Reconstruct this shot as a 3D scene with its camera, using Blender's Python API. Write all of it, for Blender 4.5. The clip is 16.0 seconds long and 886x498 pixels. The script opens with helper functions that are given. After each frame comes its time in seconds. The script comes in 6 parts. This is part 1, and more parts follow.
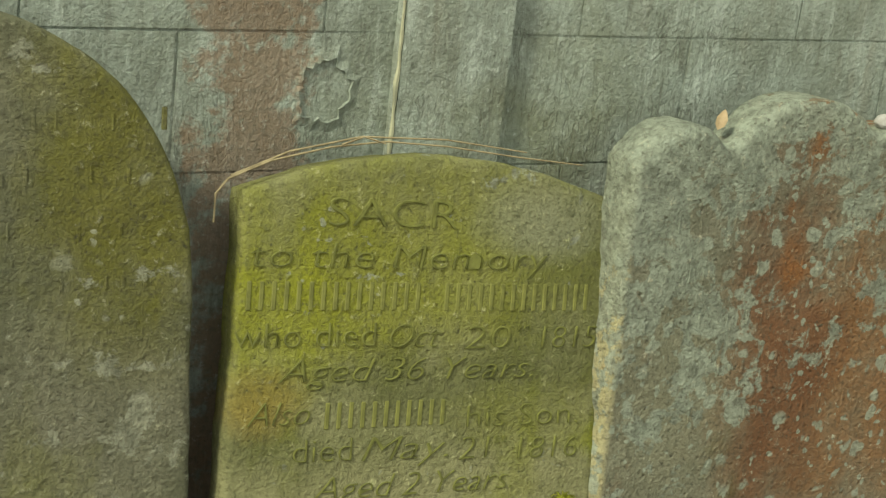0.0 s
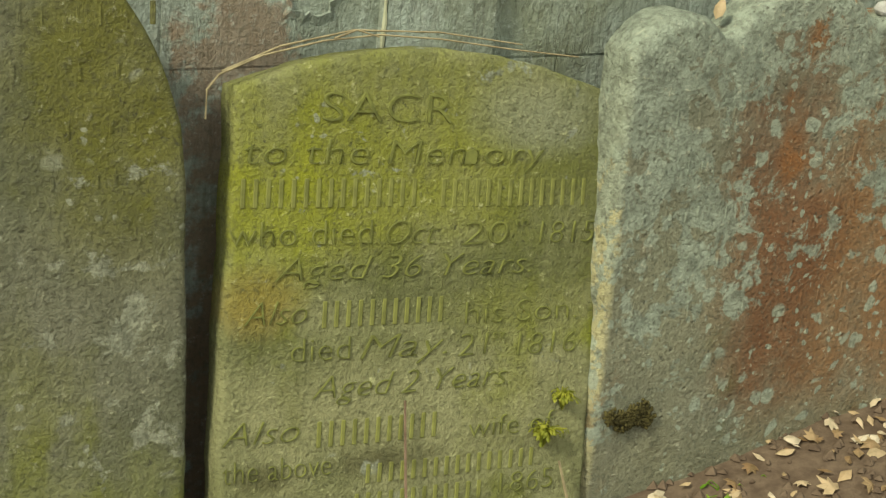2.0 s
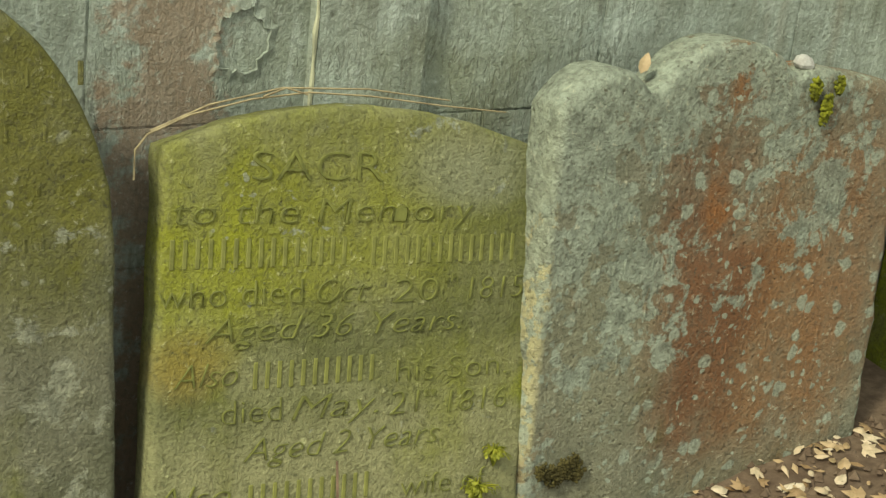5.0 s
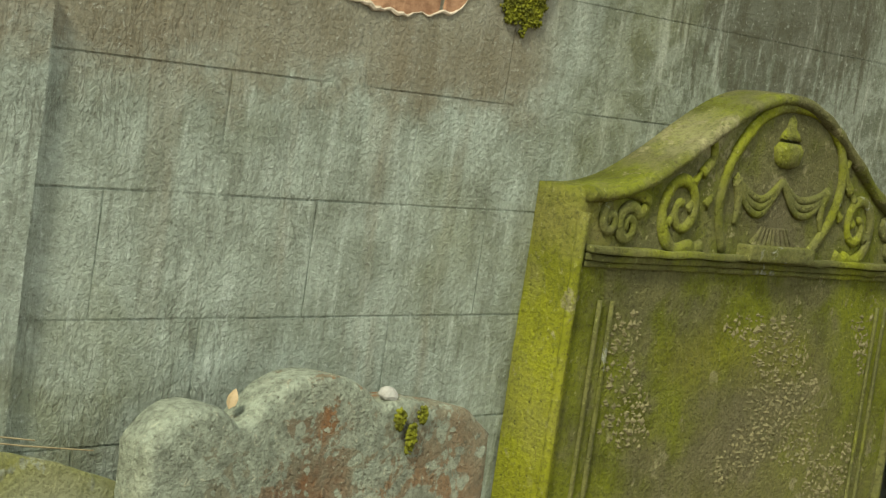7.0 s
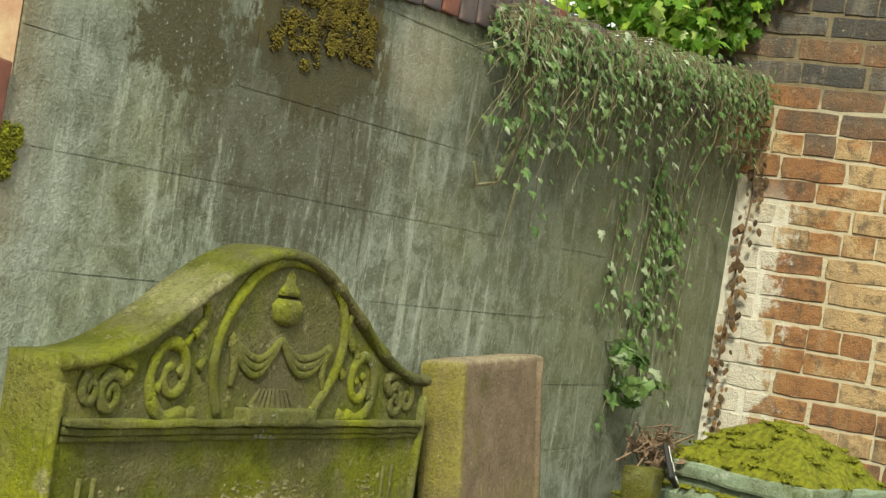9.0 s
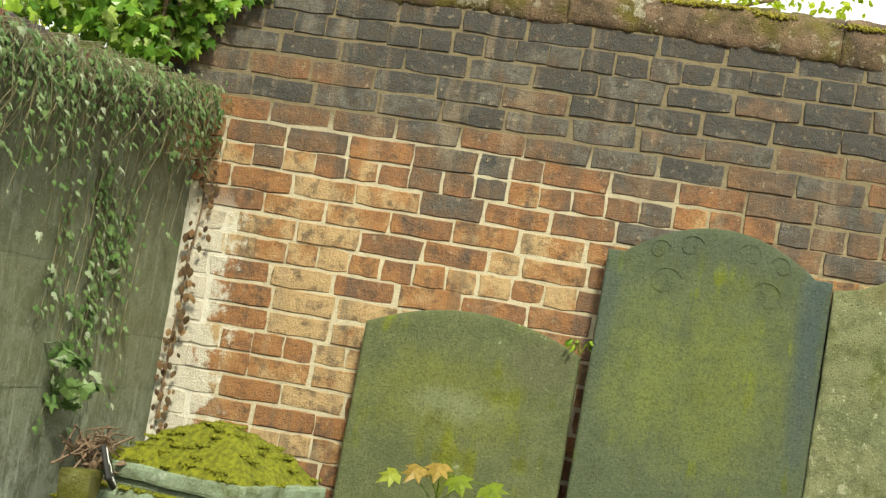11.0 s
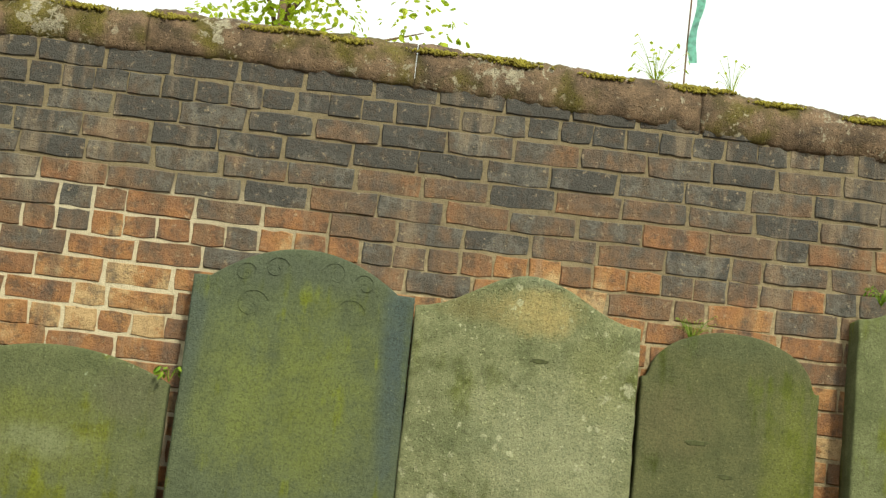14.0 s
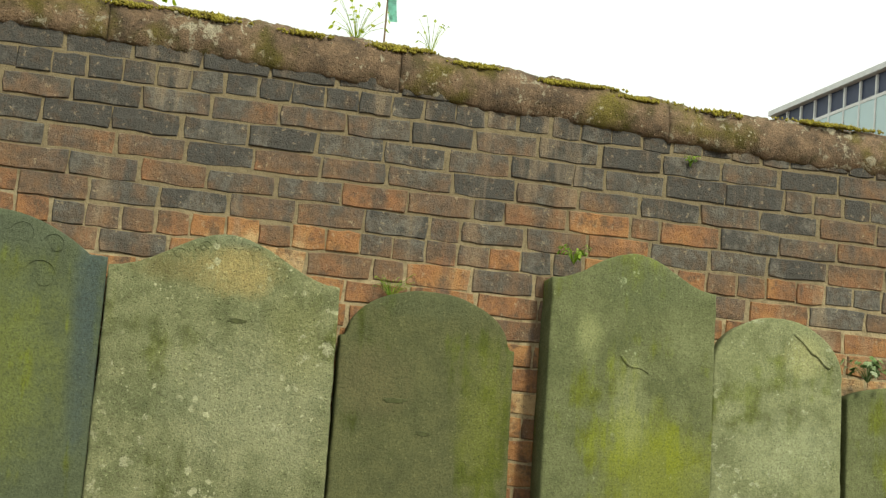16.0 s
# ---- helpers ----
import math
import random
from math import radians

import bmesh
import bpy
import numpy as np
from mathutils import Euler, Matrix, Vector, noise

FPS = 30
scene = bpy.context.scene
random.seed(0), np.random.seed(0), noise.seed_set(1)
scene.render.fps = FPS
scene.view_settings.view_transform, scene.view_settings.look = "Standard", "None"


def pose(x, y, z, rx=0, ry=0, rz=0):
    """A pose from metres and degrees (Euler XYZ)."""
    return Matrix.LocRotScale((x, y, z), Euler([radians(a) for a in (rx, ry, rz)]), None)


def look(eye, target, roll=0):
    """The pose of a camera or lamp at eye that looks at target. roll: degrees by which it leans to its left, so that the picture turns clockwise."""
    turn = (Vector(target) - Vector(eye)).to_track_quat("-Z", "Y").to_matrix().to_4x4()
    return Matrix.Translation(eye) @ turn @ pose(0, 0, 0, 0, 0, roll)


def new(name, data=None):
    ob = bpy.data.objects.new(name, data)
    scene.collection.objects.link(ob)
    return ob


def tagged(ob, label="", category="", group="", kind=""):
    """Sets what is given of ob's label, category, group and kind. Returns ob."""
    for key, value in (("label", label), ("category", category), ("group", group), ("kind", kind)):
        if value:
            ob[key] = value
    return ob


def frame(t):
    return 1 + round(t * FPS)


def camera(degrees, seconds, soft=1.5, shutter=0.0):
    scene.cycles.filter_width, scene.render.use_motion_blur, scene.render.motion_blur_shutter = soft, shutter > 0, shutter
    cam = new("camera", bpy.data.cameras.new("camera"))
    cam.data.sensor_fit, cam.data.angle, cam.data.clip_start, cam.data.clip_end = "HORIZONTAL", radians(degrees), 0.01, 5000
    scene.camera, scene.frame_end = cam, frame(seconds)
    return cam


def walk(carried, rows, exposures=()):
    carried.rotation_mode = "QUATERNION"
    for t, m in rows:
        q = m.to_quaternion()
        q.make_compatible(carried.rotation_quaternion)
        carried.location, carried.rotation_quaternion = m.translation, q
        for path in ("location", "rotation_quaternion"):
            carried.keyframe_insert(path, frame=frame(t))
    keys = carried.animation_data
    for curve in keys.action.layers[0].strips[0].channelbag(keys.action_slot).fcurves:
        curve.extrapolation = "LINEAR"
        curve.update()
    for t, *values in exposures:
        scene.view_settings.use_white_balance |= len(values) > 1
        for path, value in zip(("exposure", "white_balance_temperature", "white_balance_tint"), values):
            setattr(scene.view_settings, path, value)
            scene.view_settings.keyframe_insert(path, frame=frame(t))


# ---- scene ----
cam = camera(31.33, 16.0, soft=1.35)
# seconds, place, bearing, tilt, lean
PATH = [
    (0, -5.459, -1.782, 1.245, 60.37, -18.15, 6.90),
    (0.5, -5.442, -1.790, 1.234, 60.27, -20.75, 6.67),
    (1, -5.470, -1.751, 1.221, 59.20, -21.82, 7.01),
    (1.5, -5.468, -1.753, 1.215, 59.30, -21.02, 6.39),
    (2, -5.459, -1.759, 1.220, 59.43, -21.41, 6.30),
    (2.5, -5.458, -1.754, 1.225, 59.54, -21.49, 6.23),
    (3, -5.452, -1.763, 1.214, 59.27, -21.20, 5.86),
    (3.2, -5.457, -1.757, 1.215, 59.25, -21.16, 5.82),
    (5.3, -5.487, -1.717, 1.241, 54.38, -18.78, 7.15),
    (5.5, -5.484, -1.735, 1.252, 53.46, -17.76, 7.19),
    (6, -5.488, -1.749, 1.249, 49.84, -14.44, 7.83),
    (6.5, -5.486, -1.801, 1.251, 47.78, -9.77, 7.92),
    (7, -5.463, -1.796, 1.290, 44.12, -6.82, 8.59),
    (7.5, -5.397, -1.777, 1.282, 41.33, -1.98, 7.93),
    (8, -5.332, -1.736, 1.361, 37.08, 0.44, 8.70),
    (8.5, -5.276, -1.729, 1.353, 32.14, 1.07, 8.94),
    (9, -5.260, -1.733, 1.354, 28.33, 0.21, 9.03),
    (9.5, -5.262, -1.733, 1.355, 25.03, 0.04, 9.56),
    (10, -5.288, -1.786, 1.362, 19.18, 0.24, 7.84),
    (10.2, -5.311, -1.826, 1.369, 16.93, 1.16, 8.50),
    (12.3, -5.258, -1.971, 1.316, 4.24, 5.61, 7.77),
    (12.5, -5.263, -2.002, 1.302, 3.34, 6.36, 7.59),
    (13, -5.277, -2.089, 1.284, 1.54, 6.75, 7.04),
    (13.5, -5.281, -2.109, 1.295, 0.48, 7.05, 6.71),
    (14, -5.277, -2.127, 1.263, -1.87, 7.47, 6.18),
    (14.5, -5.277, -2.170, 1.258, -4.44, 7.59, 5.66),
    (15, -5.275, -2.155, 1.281, -8.31, 7.37, 6.28),
    (15.5, -5.263, -2.144, 1.269, -10.25, 7.55, 5.49),
    (16, -5.236, -2.208, 1.248, -12.12, 7.25, 4.87),
]


def aim(x, y, z, bearing, tilt, lean):
    b, e = radians(bearing), radians(tilt)
    way = Vector((math.cos(b) * math.cos(e), math.sin(b) * math.cos(e), math.sin(e)))
    return look((x, y, z), Vector((x, y, z)) + way, lean)


walk(cam, [(row[0], aim(*row[1:])) for row in PATH],
     [(0, 0.26), (1.0, 0.36), (6.5, 0.36), (8.0, 0.48), (9.6, 0.58), (10.2, 0.66), (12.3, 0.66), (14.0, 0.44), (16, 0.30)])

# ---- light ----
world = bpy.data.worlds.new("sky")
scene.world = world
world.use_nodes = True
wt = world.node_tree
sky = wt.nodes.new("ShaderNodeTexSky")
sky.sky_type = "NISHITA"
sky.sun_disc = False
sky.sun_elevation = radians(48)
sky.sun_rotation = radians(-110)
sky.dust_density = 3.0
haze = wt.nodes.new("ShaderNodeMix")
haze.data_type = "RGBA"
haze.inputs[0].default_value = 0.8
haze.inputs[7].default_value = (8.2, 8.6, 7.4, 1)
wt.links.new(sky.outputs[0], haze.inputs[6])
wt.links.new(haze.outputs[2], wt.nodes["Background"].inputs[0])
wt.nodes["Background"].inputs[1].default_value = 0.13
sun = new("sun", bpy.data.lights.new("sun", "SUN"))
sun.data.energy = 3.0
sun.data.angle = radians(8)
sun.data.color = (1.0, 0.97, 0.74)
sun.matrix_world = look((-6.2, -2.3, 6.0), (0, 0, 0))


# ---- materials ----
def mat(name, rough=0.9):
    m = bpy.data.materials.new(name)
    m.use_nodes = True
    nt = m.node_tree
    b = nt.nodes["Principled BSDF"]
    b.inputs["Roughness"].default_value = rough
    b.inputs["Specular IOR Level"].default_value = 0.25
    return m, nt, b


def coords(nt, scale=(1, 1, 1), shift=(0, 0, 0), world_space=False):
    mp = nt.nodes.new("ShaderNodeMapping")
    mp.inputs["Scale"].default_value = scale
    mp.inputs["Location"].default_value = shift
    if world_space:
        g = nt.nodes.new("ShaderNodeNewGeometry")
        nt.links.new(g.outputs["Position"], mp.inputs[0])
    else:
        c = nt.nodes.new("ShaderNodeTexCoord")
        nt.links.new(c.outputs["Object"], mp.inputs[0])
    return mp.outputs[0]


def noise_tex(nt, vec, scale, detail=4.0, rough=0.6, distortion=0.0):
    n = nt.nodes.new("ShaderNodeTexNoise")
    n.inputs["Scale"].default_value = scale
    n.inputs["Detail"].default_value = detail
    n.inputs["Roughness"].default_value = rough
    n.inputs["Distortion"].default_value = distortion
    nt.links.new(vec, n.inputs["Vector"])
    return n.outputs["Fac"]


def voronoi(nt, vec, scale, out="Distance", rnd=1.0):
    n = nt.nodes.new("ShaderNodeTexVoronoi")
    n.inputs["Scale"].default_value = scale
    n.inputs["Randomness"].default_value = rnd
    nt.links.new(vec, n.inputs["Vector"])
    return n.outputs[out]


def rng(nt, fac, a, b, lo=0.0, hi=1.0):
    n = nt.nodes.new("ShaderNodeMapRange")
    n.interpolation_type = "SMOOTHSTEP"
    for i, v in enumerate((a, b, lo, hi)):
        n.inputs[i + 1].default_value = v
    nt.links.new(fac, n.inputs[0])
    return n.outputs[0]


def calc(nt, op, a, b):
    n = nt.nodes.new("ShaderNodeMath")
    n.operation = op
    for i, v in enumerate((a, b)):
        if isinstance(v, (int, float)):
            n.inputs[i].default_value = v
        else:
            nt.links.new(v, n.inputs[i])
    return n.outputs[0]


def blend(nt, fac, a, b, mode="MIX"):
    n = nt.nodes.new("ShaderNodeMix")
    n.data_type, n.blend_type = "RGBA", mode
    for i, v in ((0, fac), (6, a), (7, b)):
        if isinstance(v, (int, float)):
            n.inputs[i].default_value = v
        elif isinstance(v, tuple):
            n.inputs[i].default_value = (*v, 1)
        else:
            nt.links.new(v, n.inputs[i])
    return n.outputs[2]


def ramp(nt, fac, stops):
    n = nt.nodes.new("ShaderNodeValToRGB")
    el = n.color_ramp.elements
    while len(el) < len(stops):
        el.new(0.5)
    for e, (p, c) in zip(el, stops):
        e.position, e.color = p, (*c, 1)
    nt.links.new(fac, n.inputs[0])
    return n.outputs[0]


def bump(nt, bsdf, height, strength=0.4, distance=0.004):
    n = nt.nodes.new("ShaderNodeBump")
    n.inputs["Strength"].default_value = strength
    n.inputs["Distance"].default_value = distance
    nt.links.new(height, n.inputs["Height"])
    nt.links.new(n.outputs[0], bsdf.inputs["Normal"])


def axis(nt, vec, i):
    n = nt.nodes.new("ShaderNodeSeparateXYZ")
    nt.links.new(vec, n.inputs[0])
    return n.outputs[i]


def grave_mat(name, base, base2, algae=0.5, algae_col=(0.14, 0.17, 0.012), lichen=0.3, lichen_col=(0.36, 0.38, 0.30),
              rust=0.0, rust_col=(0.26, 0.10, 0.035), seed=0.0, streak=0.5, pits=0.3, crust=0.0, rise=0.0, grain=1.0, zones=()):
    """Weathered headstone: stone grain, green algae in drifts and streaks, pale lichen rosettes, rusty stains."""
    m, nt, b = mat(name, 0.92)
    v = coords(nt, shift=(seed, seed * 0.7, seed * 1.3))
    big = noise_tex(nt, v, 3.2, 3)
    mid = noise_tex(nt, v, 14, 5, 0.65)
    fine = noise_tex(nt, v, 130, 4, 0.7)
    col = blend(nt, rng(nt, mid, 0.3, 0.7), base, base2)
    sv = coords(nt, (9, 9, 0.9), (seed * 2, 0, 0))
    st = noise_tex(nt, sv, 1.6, 4, 0.6)
    al = calc(nt, "ADD", calc(nt, "MULTIPLY", big, 0.75), calc(nt, "MULTIPLY", st, 0.75 * streak))
    al = calc(nt, "ADD", al, calc(nt, "MULTIPLY", mid, 0.3))
    mean = 0.375 + 0.375 * streak + 0.15
    alg = rng(nt, al, mean + 0.16 - 0.32 * algae, mean + 0.30 - 0.32 * algae)
    acol = blend(nt, rng(nt, noise_tex(nt, v, 7, 4), 0.38, 0.66), algae_col, tuple(c * 0.5 for c in algae_col))
    col = blend(nt, calc(nt, "MULTIPLY", alg, 0.9), col, acol)
    zoned = calc(nt, "ADD", calc(nt, "MULTIPLY", noise_tex(nt, v, 9, 5, 0.65, 0.3), 1.0), calc(nt, "ADD", calc(nt, "MULTIPLY", noise_tex(nt, v, 38, 4, 0.7), 0.4), calc(nt, "MULTIPLY", noise_tex(nt, coords(nt, (10, 10, 0.8), (seed, 0, 0)), 2.4, 4, 0.6), 0.5)))
    o = coords(nt)
    for zu, zv, ru, rv, k, zcol in zones:
        # a drift of growth, bared stone or painted-in sunlight with its own ragged outline
        du = calc(nt, "DIVIDE", calc(nt, "SUBTRACT", axis(nt, o, 0), zu), ru)
        dv = calc(nt, "DIVIDE", calc(nt, "SUBTRACT", axis(nt, o, 2), zv), rv)
        d = calc(nt, "ADD", calc(nt, "ADD", calc(nt, "MULTIPLY", du, du), calc(nt, "MULTIPLY", dv, dv)), calc(nt, "MULTIPLY", calc(nt, "SUBTRACT", zoned, 0.95), 2.6))
        col = blend(nt, rng(nt, d, 1.7, -0.35, 0.0, k), col, zcol)
    if rust:
        r = rng(nt, calc(nt, "ADD", calc(nt, "MULTIPLY", noise_tex(nt, coords(nt, (1, 1, 0.5), (seed + 4, 1, 2)), 3.5, 4), 0.7), calc(nt, "MULTIPLY", mid, 0.3)), 0.56 - 0.2 * rust, 0.66 - 0.2 * rust)
        col = blend(nt, calc(nt, "MULTIPLY", r, 0.85), col, rust_col)
    if lichen:
        wv = nt.nodes.new("ShaderNodeVectorMath")
        wv.operation = "ADD"
        nt.links.new(v, wv.inputs[0])
        warp = nt.nodes.new("ShaderNodeTexNoise")
        warp.inputs["Scale"].default_value = 40
        nt.links.new(v, warp.inputs["Vector"])
        sc = nt.nodes.new("ShaderNodeVectorMath")
        sc.operation = "SCALE"
        sc.inputs["Scale"].default_value = 0.03
        nt.links.new(warp.outputs["Color"], sc.inputs[0])
        nt.links.new(sc.outputs[0], wv.inputs[1])
        spots = None
        for k, (s, cut) in enumerate(((22, 0.30), (48, 0.27))):
            d = voronoi(nt, wv.outputs[0], s)
            gate = rng(nt, noise_tex(nt, v, 4.5 + 3 * k, 3), 0.66 - 0.3 * lichen, 0.72 - 0.3 * lichen)
            one = calc(nt, "MULTIPLY", rng(nt, d, cut, cut - 0.08), gate)
            spots = one if spots is None else calc(nt, "MAXIMUM", spots, one)
        col = blend(nt, calc(nt, "MULTIPLY", spots, 0.8), col, lichen_col)
    if crust:
        cr = calc(nt, "ADD", calc(nt, "MULTIPLY", noise_tex(nt, v, 20, 6, 0.7, 0.4), 0.6), calc(nt, "MULTIPLY", noise_tex(nt, v, 3.0, 2), 0.4))
        if rise:
            cr = calc(nt, "ADD", cr, calc(nt, "MULTIPLY", calc(nt, "SUBTRACT", axis(nt, o, 2), 0.42), rise))
            cr = calc(nt, "SUBTRACT", cr, calc(nt, "MULTIPLY", calc(nt, "SUBTRACT", axis(nt, o, 0), 0.26), rise * 0.9))
        cr = rng(nt, cr, 0.62 - 0.16 * crust, 0.655 - 0.16 * crust)
        ccol = blend(nt, rng(nt, noise_tex(nt, v, 50, 4), 0.35, 0.7), lichen_col, tuple(c * 0.55 for c in lichen_col))
        col = blend(nt, calc(nt, "MULTIPLY", cr, 0.85), col, ccol)
    grit = noise_tex(nt, v, 75, 5, 0.75)
    col = blend(nt, rng(nt, grit, 0.40, 0.30, 0.0, min(0.9, 0.6 * grain)), col, tuple(c * 0.3 for c in base))
    col = blend(nt, rng(nt, grit, 0.58, 0.72, 0.0, min(0.8, 0.5 * grain)), col, tuple(min(1.0, c * 2.1 + 0.03) for c in base))
    col = blend(nt, rng(nt, fine, 0.45, 0.68, 0.0, 0.5), col, tuple(c * 0.3 for c in base))
    nt.links.new(col, b.inputs["Base Color"])
    h = calc(nt, "ADD", calc(nt, "MULTIPLY", mid, 0.4), calc(nt, "MULTIPLY", fine, 0.45))
    pit = rng(nt, voronoi(nt, v, 60), 0.0, 0.25)
    h = calc(nt, "ADD", h, calc(nt, "MULTIPLY", pit, pits))
    h = calc(nt, "ADD", h, calc(nt, "MULTIPLY", grit, 0.8))
    bump(nt, b, h, 0.9, 0.0065 * grain)
    return m


def plain_mat(name, c1, c2, scale=30, rough=0.9, strength=0.4, rnd=0.0):
    m, nt, b = mat(name, rough)
    v = coords(nt)
    n = noise_tex(nt, v, scale, 5, 0.65)
    col = blend(nt, rng(nt, n, 0.3, 0.7), c1, c2)
    if rnd:
        g = nt.nodes.new("ShaderNodeNewGeometry")
        col = blend(nt, calc(nt, "MULTIPLY", g.outputs["Random Per Island"], rnd), col, tuple(x * 0.25 for x in c1))
    nt.links.new(col, b.inputs["Base Color"])
    bump(nt, b, n, strength)
    return m


def leaf_mat(name, stops, rough=0.5, trans=0.25):
    m, nt, b = mat(name, rough)
    g = nt.nodes.new("ShaderNodeNewGeometry")
    col = ramp(nt, g.outputs["Random Per Island"], stops)
    v = coords(nt)
    col = blend(nt, rng(nt, noise_tex(nt, v, 60, 3), 0.35, 0.75, 0, 0.4), col, (0.03, 0.05, 0.012))
    nt.links.new(col, b.inputs["Base Color"])
    tr = nt.nodes.new("ShaderNodeBsdfTranslucent")
    nt.links.new(col, tr.inputs["Color"])
    mx = nt.nodes.new("ShaderNodeMixShader")
    mx.inputs[0].default_value = trans
    out = nt.nodes["Material Output"]
    nt.links.new(b.outputs[0], mx.inputs[1])
    nt.links.new(tr.outputs[0], mx.inputs[2])
    nt.links.new(mx.outputs[0], out.inputs[0])
    return m


def brick_mat(name, islands):
    """Brick faces: orange and red low down, sooty blue-black higher up, pale lime bloom beside the corner."""
    m, nt, b = mat(name, 0.88)
    if islands:
        r = nt.nodes.new("ShaderNodeNewGeometry").outputs["Random Per Island"]
    else:
        r = nt.nodes.new("ShaderNodeObjectInfo").outputs["Random"]
    p = coords(nt, world_space=True)
    z = axis(nt, p, 2)
    big = noise_tex(nt, p, 1.6, 3)
    soot = calc(nt, "ADD", calc(nt, "MULTIPLY", calc(nt, "SUBTRACT", z, 1.88), 1.9), calc(nt, "MULTIPLY", calc(nt, "SUBTRACT", big, 0.5), 1.3))
    runs = noise_tex(nt, coords(nt, (1, 5, 0.5), world_space=True), 1.4, 3)
    soot = calc(nt, "MAXIMUM", calc(nt, "ADD", soot, calc(nt, "MULTIPLY", calc(nt, "SUBTRACT", runs, 0.5), 1.2)), -0.4)
    # less soot near the corner, with the sun patch there put into the colour
    soot = calc(nt, "SUBTRACT", soot, rng(nt, axis(nt, p, 1), -1.1, -0.2, 0, 0.35))
    key = calc(nt, "ADD", calc(nt, "ADD", calc(nt, "MULTIPLY", r, 0.64), 0.18), calc(nt, "MULTIPLY", soot, 0.62))
    key = calc(nt, "ADD", key, calc(nt, "MULTIPLY", calc(nt, "SUBTRACT", noise_tex(nt, p, 11, 5, 0.7), 0.5), 0.9))
    col = ramp(nt, key, [(0.0, (0.42, 0.29, 0.15)), (0.12, (0.33, 0.175, 0.075)), (0.26, (0.285, 0.138, 0.058)), (0.42, (0.215, 0.11, 0.058)), (0.56, (0.165, 0.10, 0.058)),
                         (0.70, (0.135, 0.095, 0.068)), (0.80, (0.092, 0.080, 0.066)), (0.90, (0.125, 0.118, 0.102)), (1.0, (0.064, 0.061, 0.056))])
    mid = noise_tex(nt, p, 26, 5, 0.7)
    fine = noise_tex(nt, p, 150, 4, 0.7)
    col = blend(nt, rng(nt, noise_tex(nt, p, 17, 5, 0.75), 0.48, 0.66, 0, 0.75), col, (0.085, 0.062, 0.045))
    col = blend(nt, rng(nt, noise_tex(nt, p, 40, 4, 0.75), 0.58, 0.7, 0, 0.6), col, (0.36, 0.29, 0.19))
    col = blend(nt, rng(nt, fine, 0.58, 0.75, 0, 0.5), col, (0.03, 0.025, 0.02))
    # sooty runs that cross the courses, and pale streaks painting dappled sunlight
    dapple_runs = noise_tex(nt, coords(nt, (1, 4.5, 0.8), world_space=True), 1.9, 5, 0.6)
    col = blend(nt, rng(nt, dapple_runs, 0.54, 0.68, 0, 0.5), col, (0.26, 0.20, 0.135))
    col = blend(nt, rng(nt, dapple_runs, 0.45, 0.33, 0, 0.5), col, (0.062, 0.062, 0.06))
    lime = calc(nt, "ADD", calc(nt, "MULTIPLY", axis(nt, p, 1), 5.5), calc(nt, "MULTIPLY", noise_tex(nt, p, 14, 5, 0.7), 2.9))
    low = rng(nt, z, 1.82, 1.6)
    col = blend(nt, calc(nt, "MULTIPLY", calc(nt, "MULTIPLY", rng(nt, lime, 0.25, 0.6), low), 0.85), col, (0.55, 0.52, 0.44))
    nt.links.new(col, b.inputs["Base Color"])
    bump(nt, b, calc(nt, "ADD", calc(nt, "MULTIPLY", mid, 1.4), calc(nt, "MULTIPLY", fine, 0.6)), 0.9, 0.009)
    return m


def mortar_mat():
    m, nt, b = mat("mortar", 0.95)
    p = coords(nt, world_space=True)
    n = noise_tex(nt, p, 30, 6, 0.7)
    col = blend(nt, rng(nt, n, 0.35, 0.7), (0.38, 0.31, 0.19), (0.19, 0.15, 0.09))
    z = axis(nt, p, 2)
    up = rng(nt, calc(nt, "ADD", z, calc(nt, "MULTIPLY", noise_tex(nt, p, 2.2, 3), 0.5)), 1.98, 2.3, 0, 0.8)
    col = blend(nt, up, col, (0.15, 0.122, 0.075))
    fresh = calc(nt, "MULTIPLY", rng(nt, calc(nt, "ADD", axis(nt, p, 1), calc(nt, "MULTIPLY", noise_tex(nt, p, 3, 4), 1.2)), -1.6, -0.6), rng(nt, z, 2.12, 2.0))
    col = blend(nt, calc(nt, "MULTIPLY", fresh, 0.7), col, (0.55, 0.49, 0.36))
    lime = calc(nt, "ADD", calc(nt, "MULTIPLY", axis(nt, p, 1), 5.5), calc(nt, "MULTIPLY", noise_tex(nt, p, 14, 5, 0.7), 3.0))
    low = rng(nt, z, 1.85, 1.6)
    col = blend(nt, calc(nt, "MULTIPLY", rng(nt, lime, 0.2, 0.6), low), col, (0.58, 0.55, 0.47))
    nt.links.new(col, b.inputs["Base Color"])
    bump(nt, b, n, 0.8, 0.012)
    return m


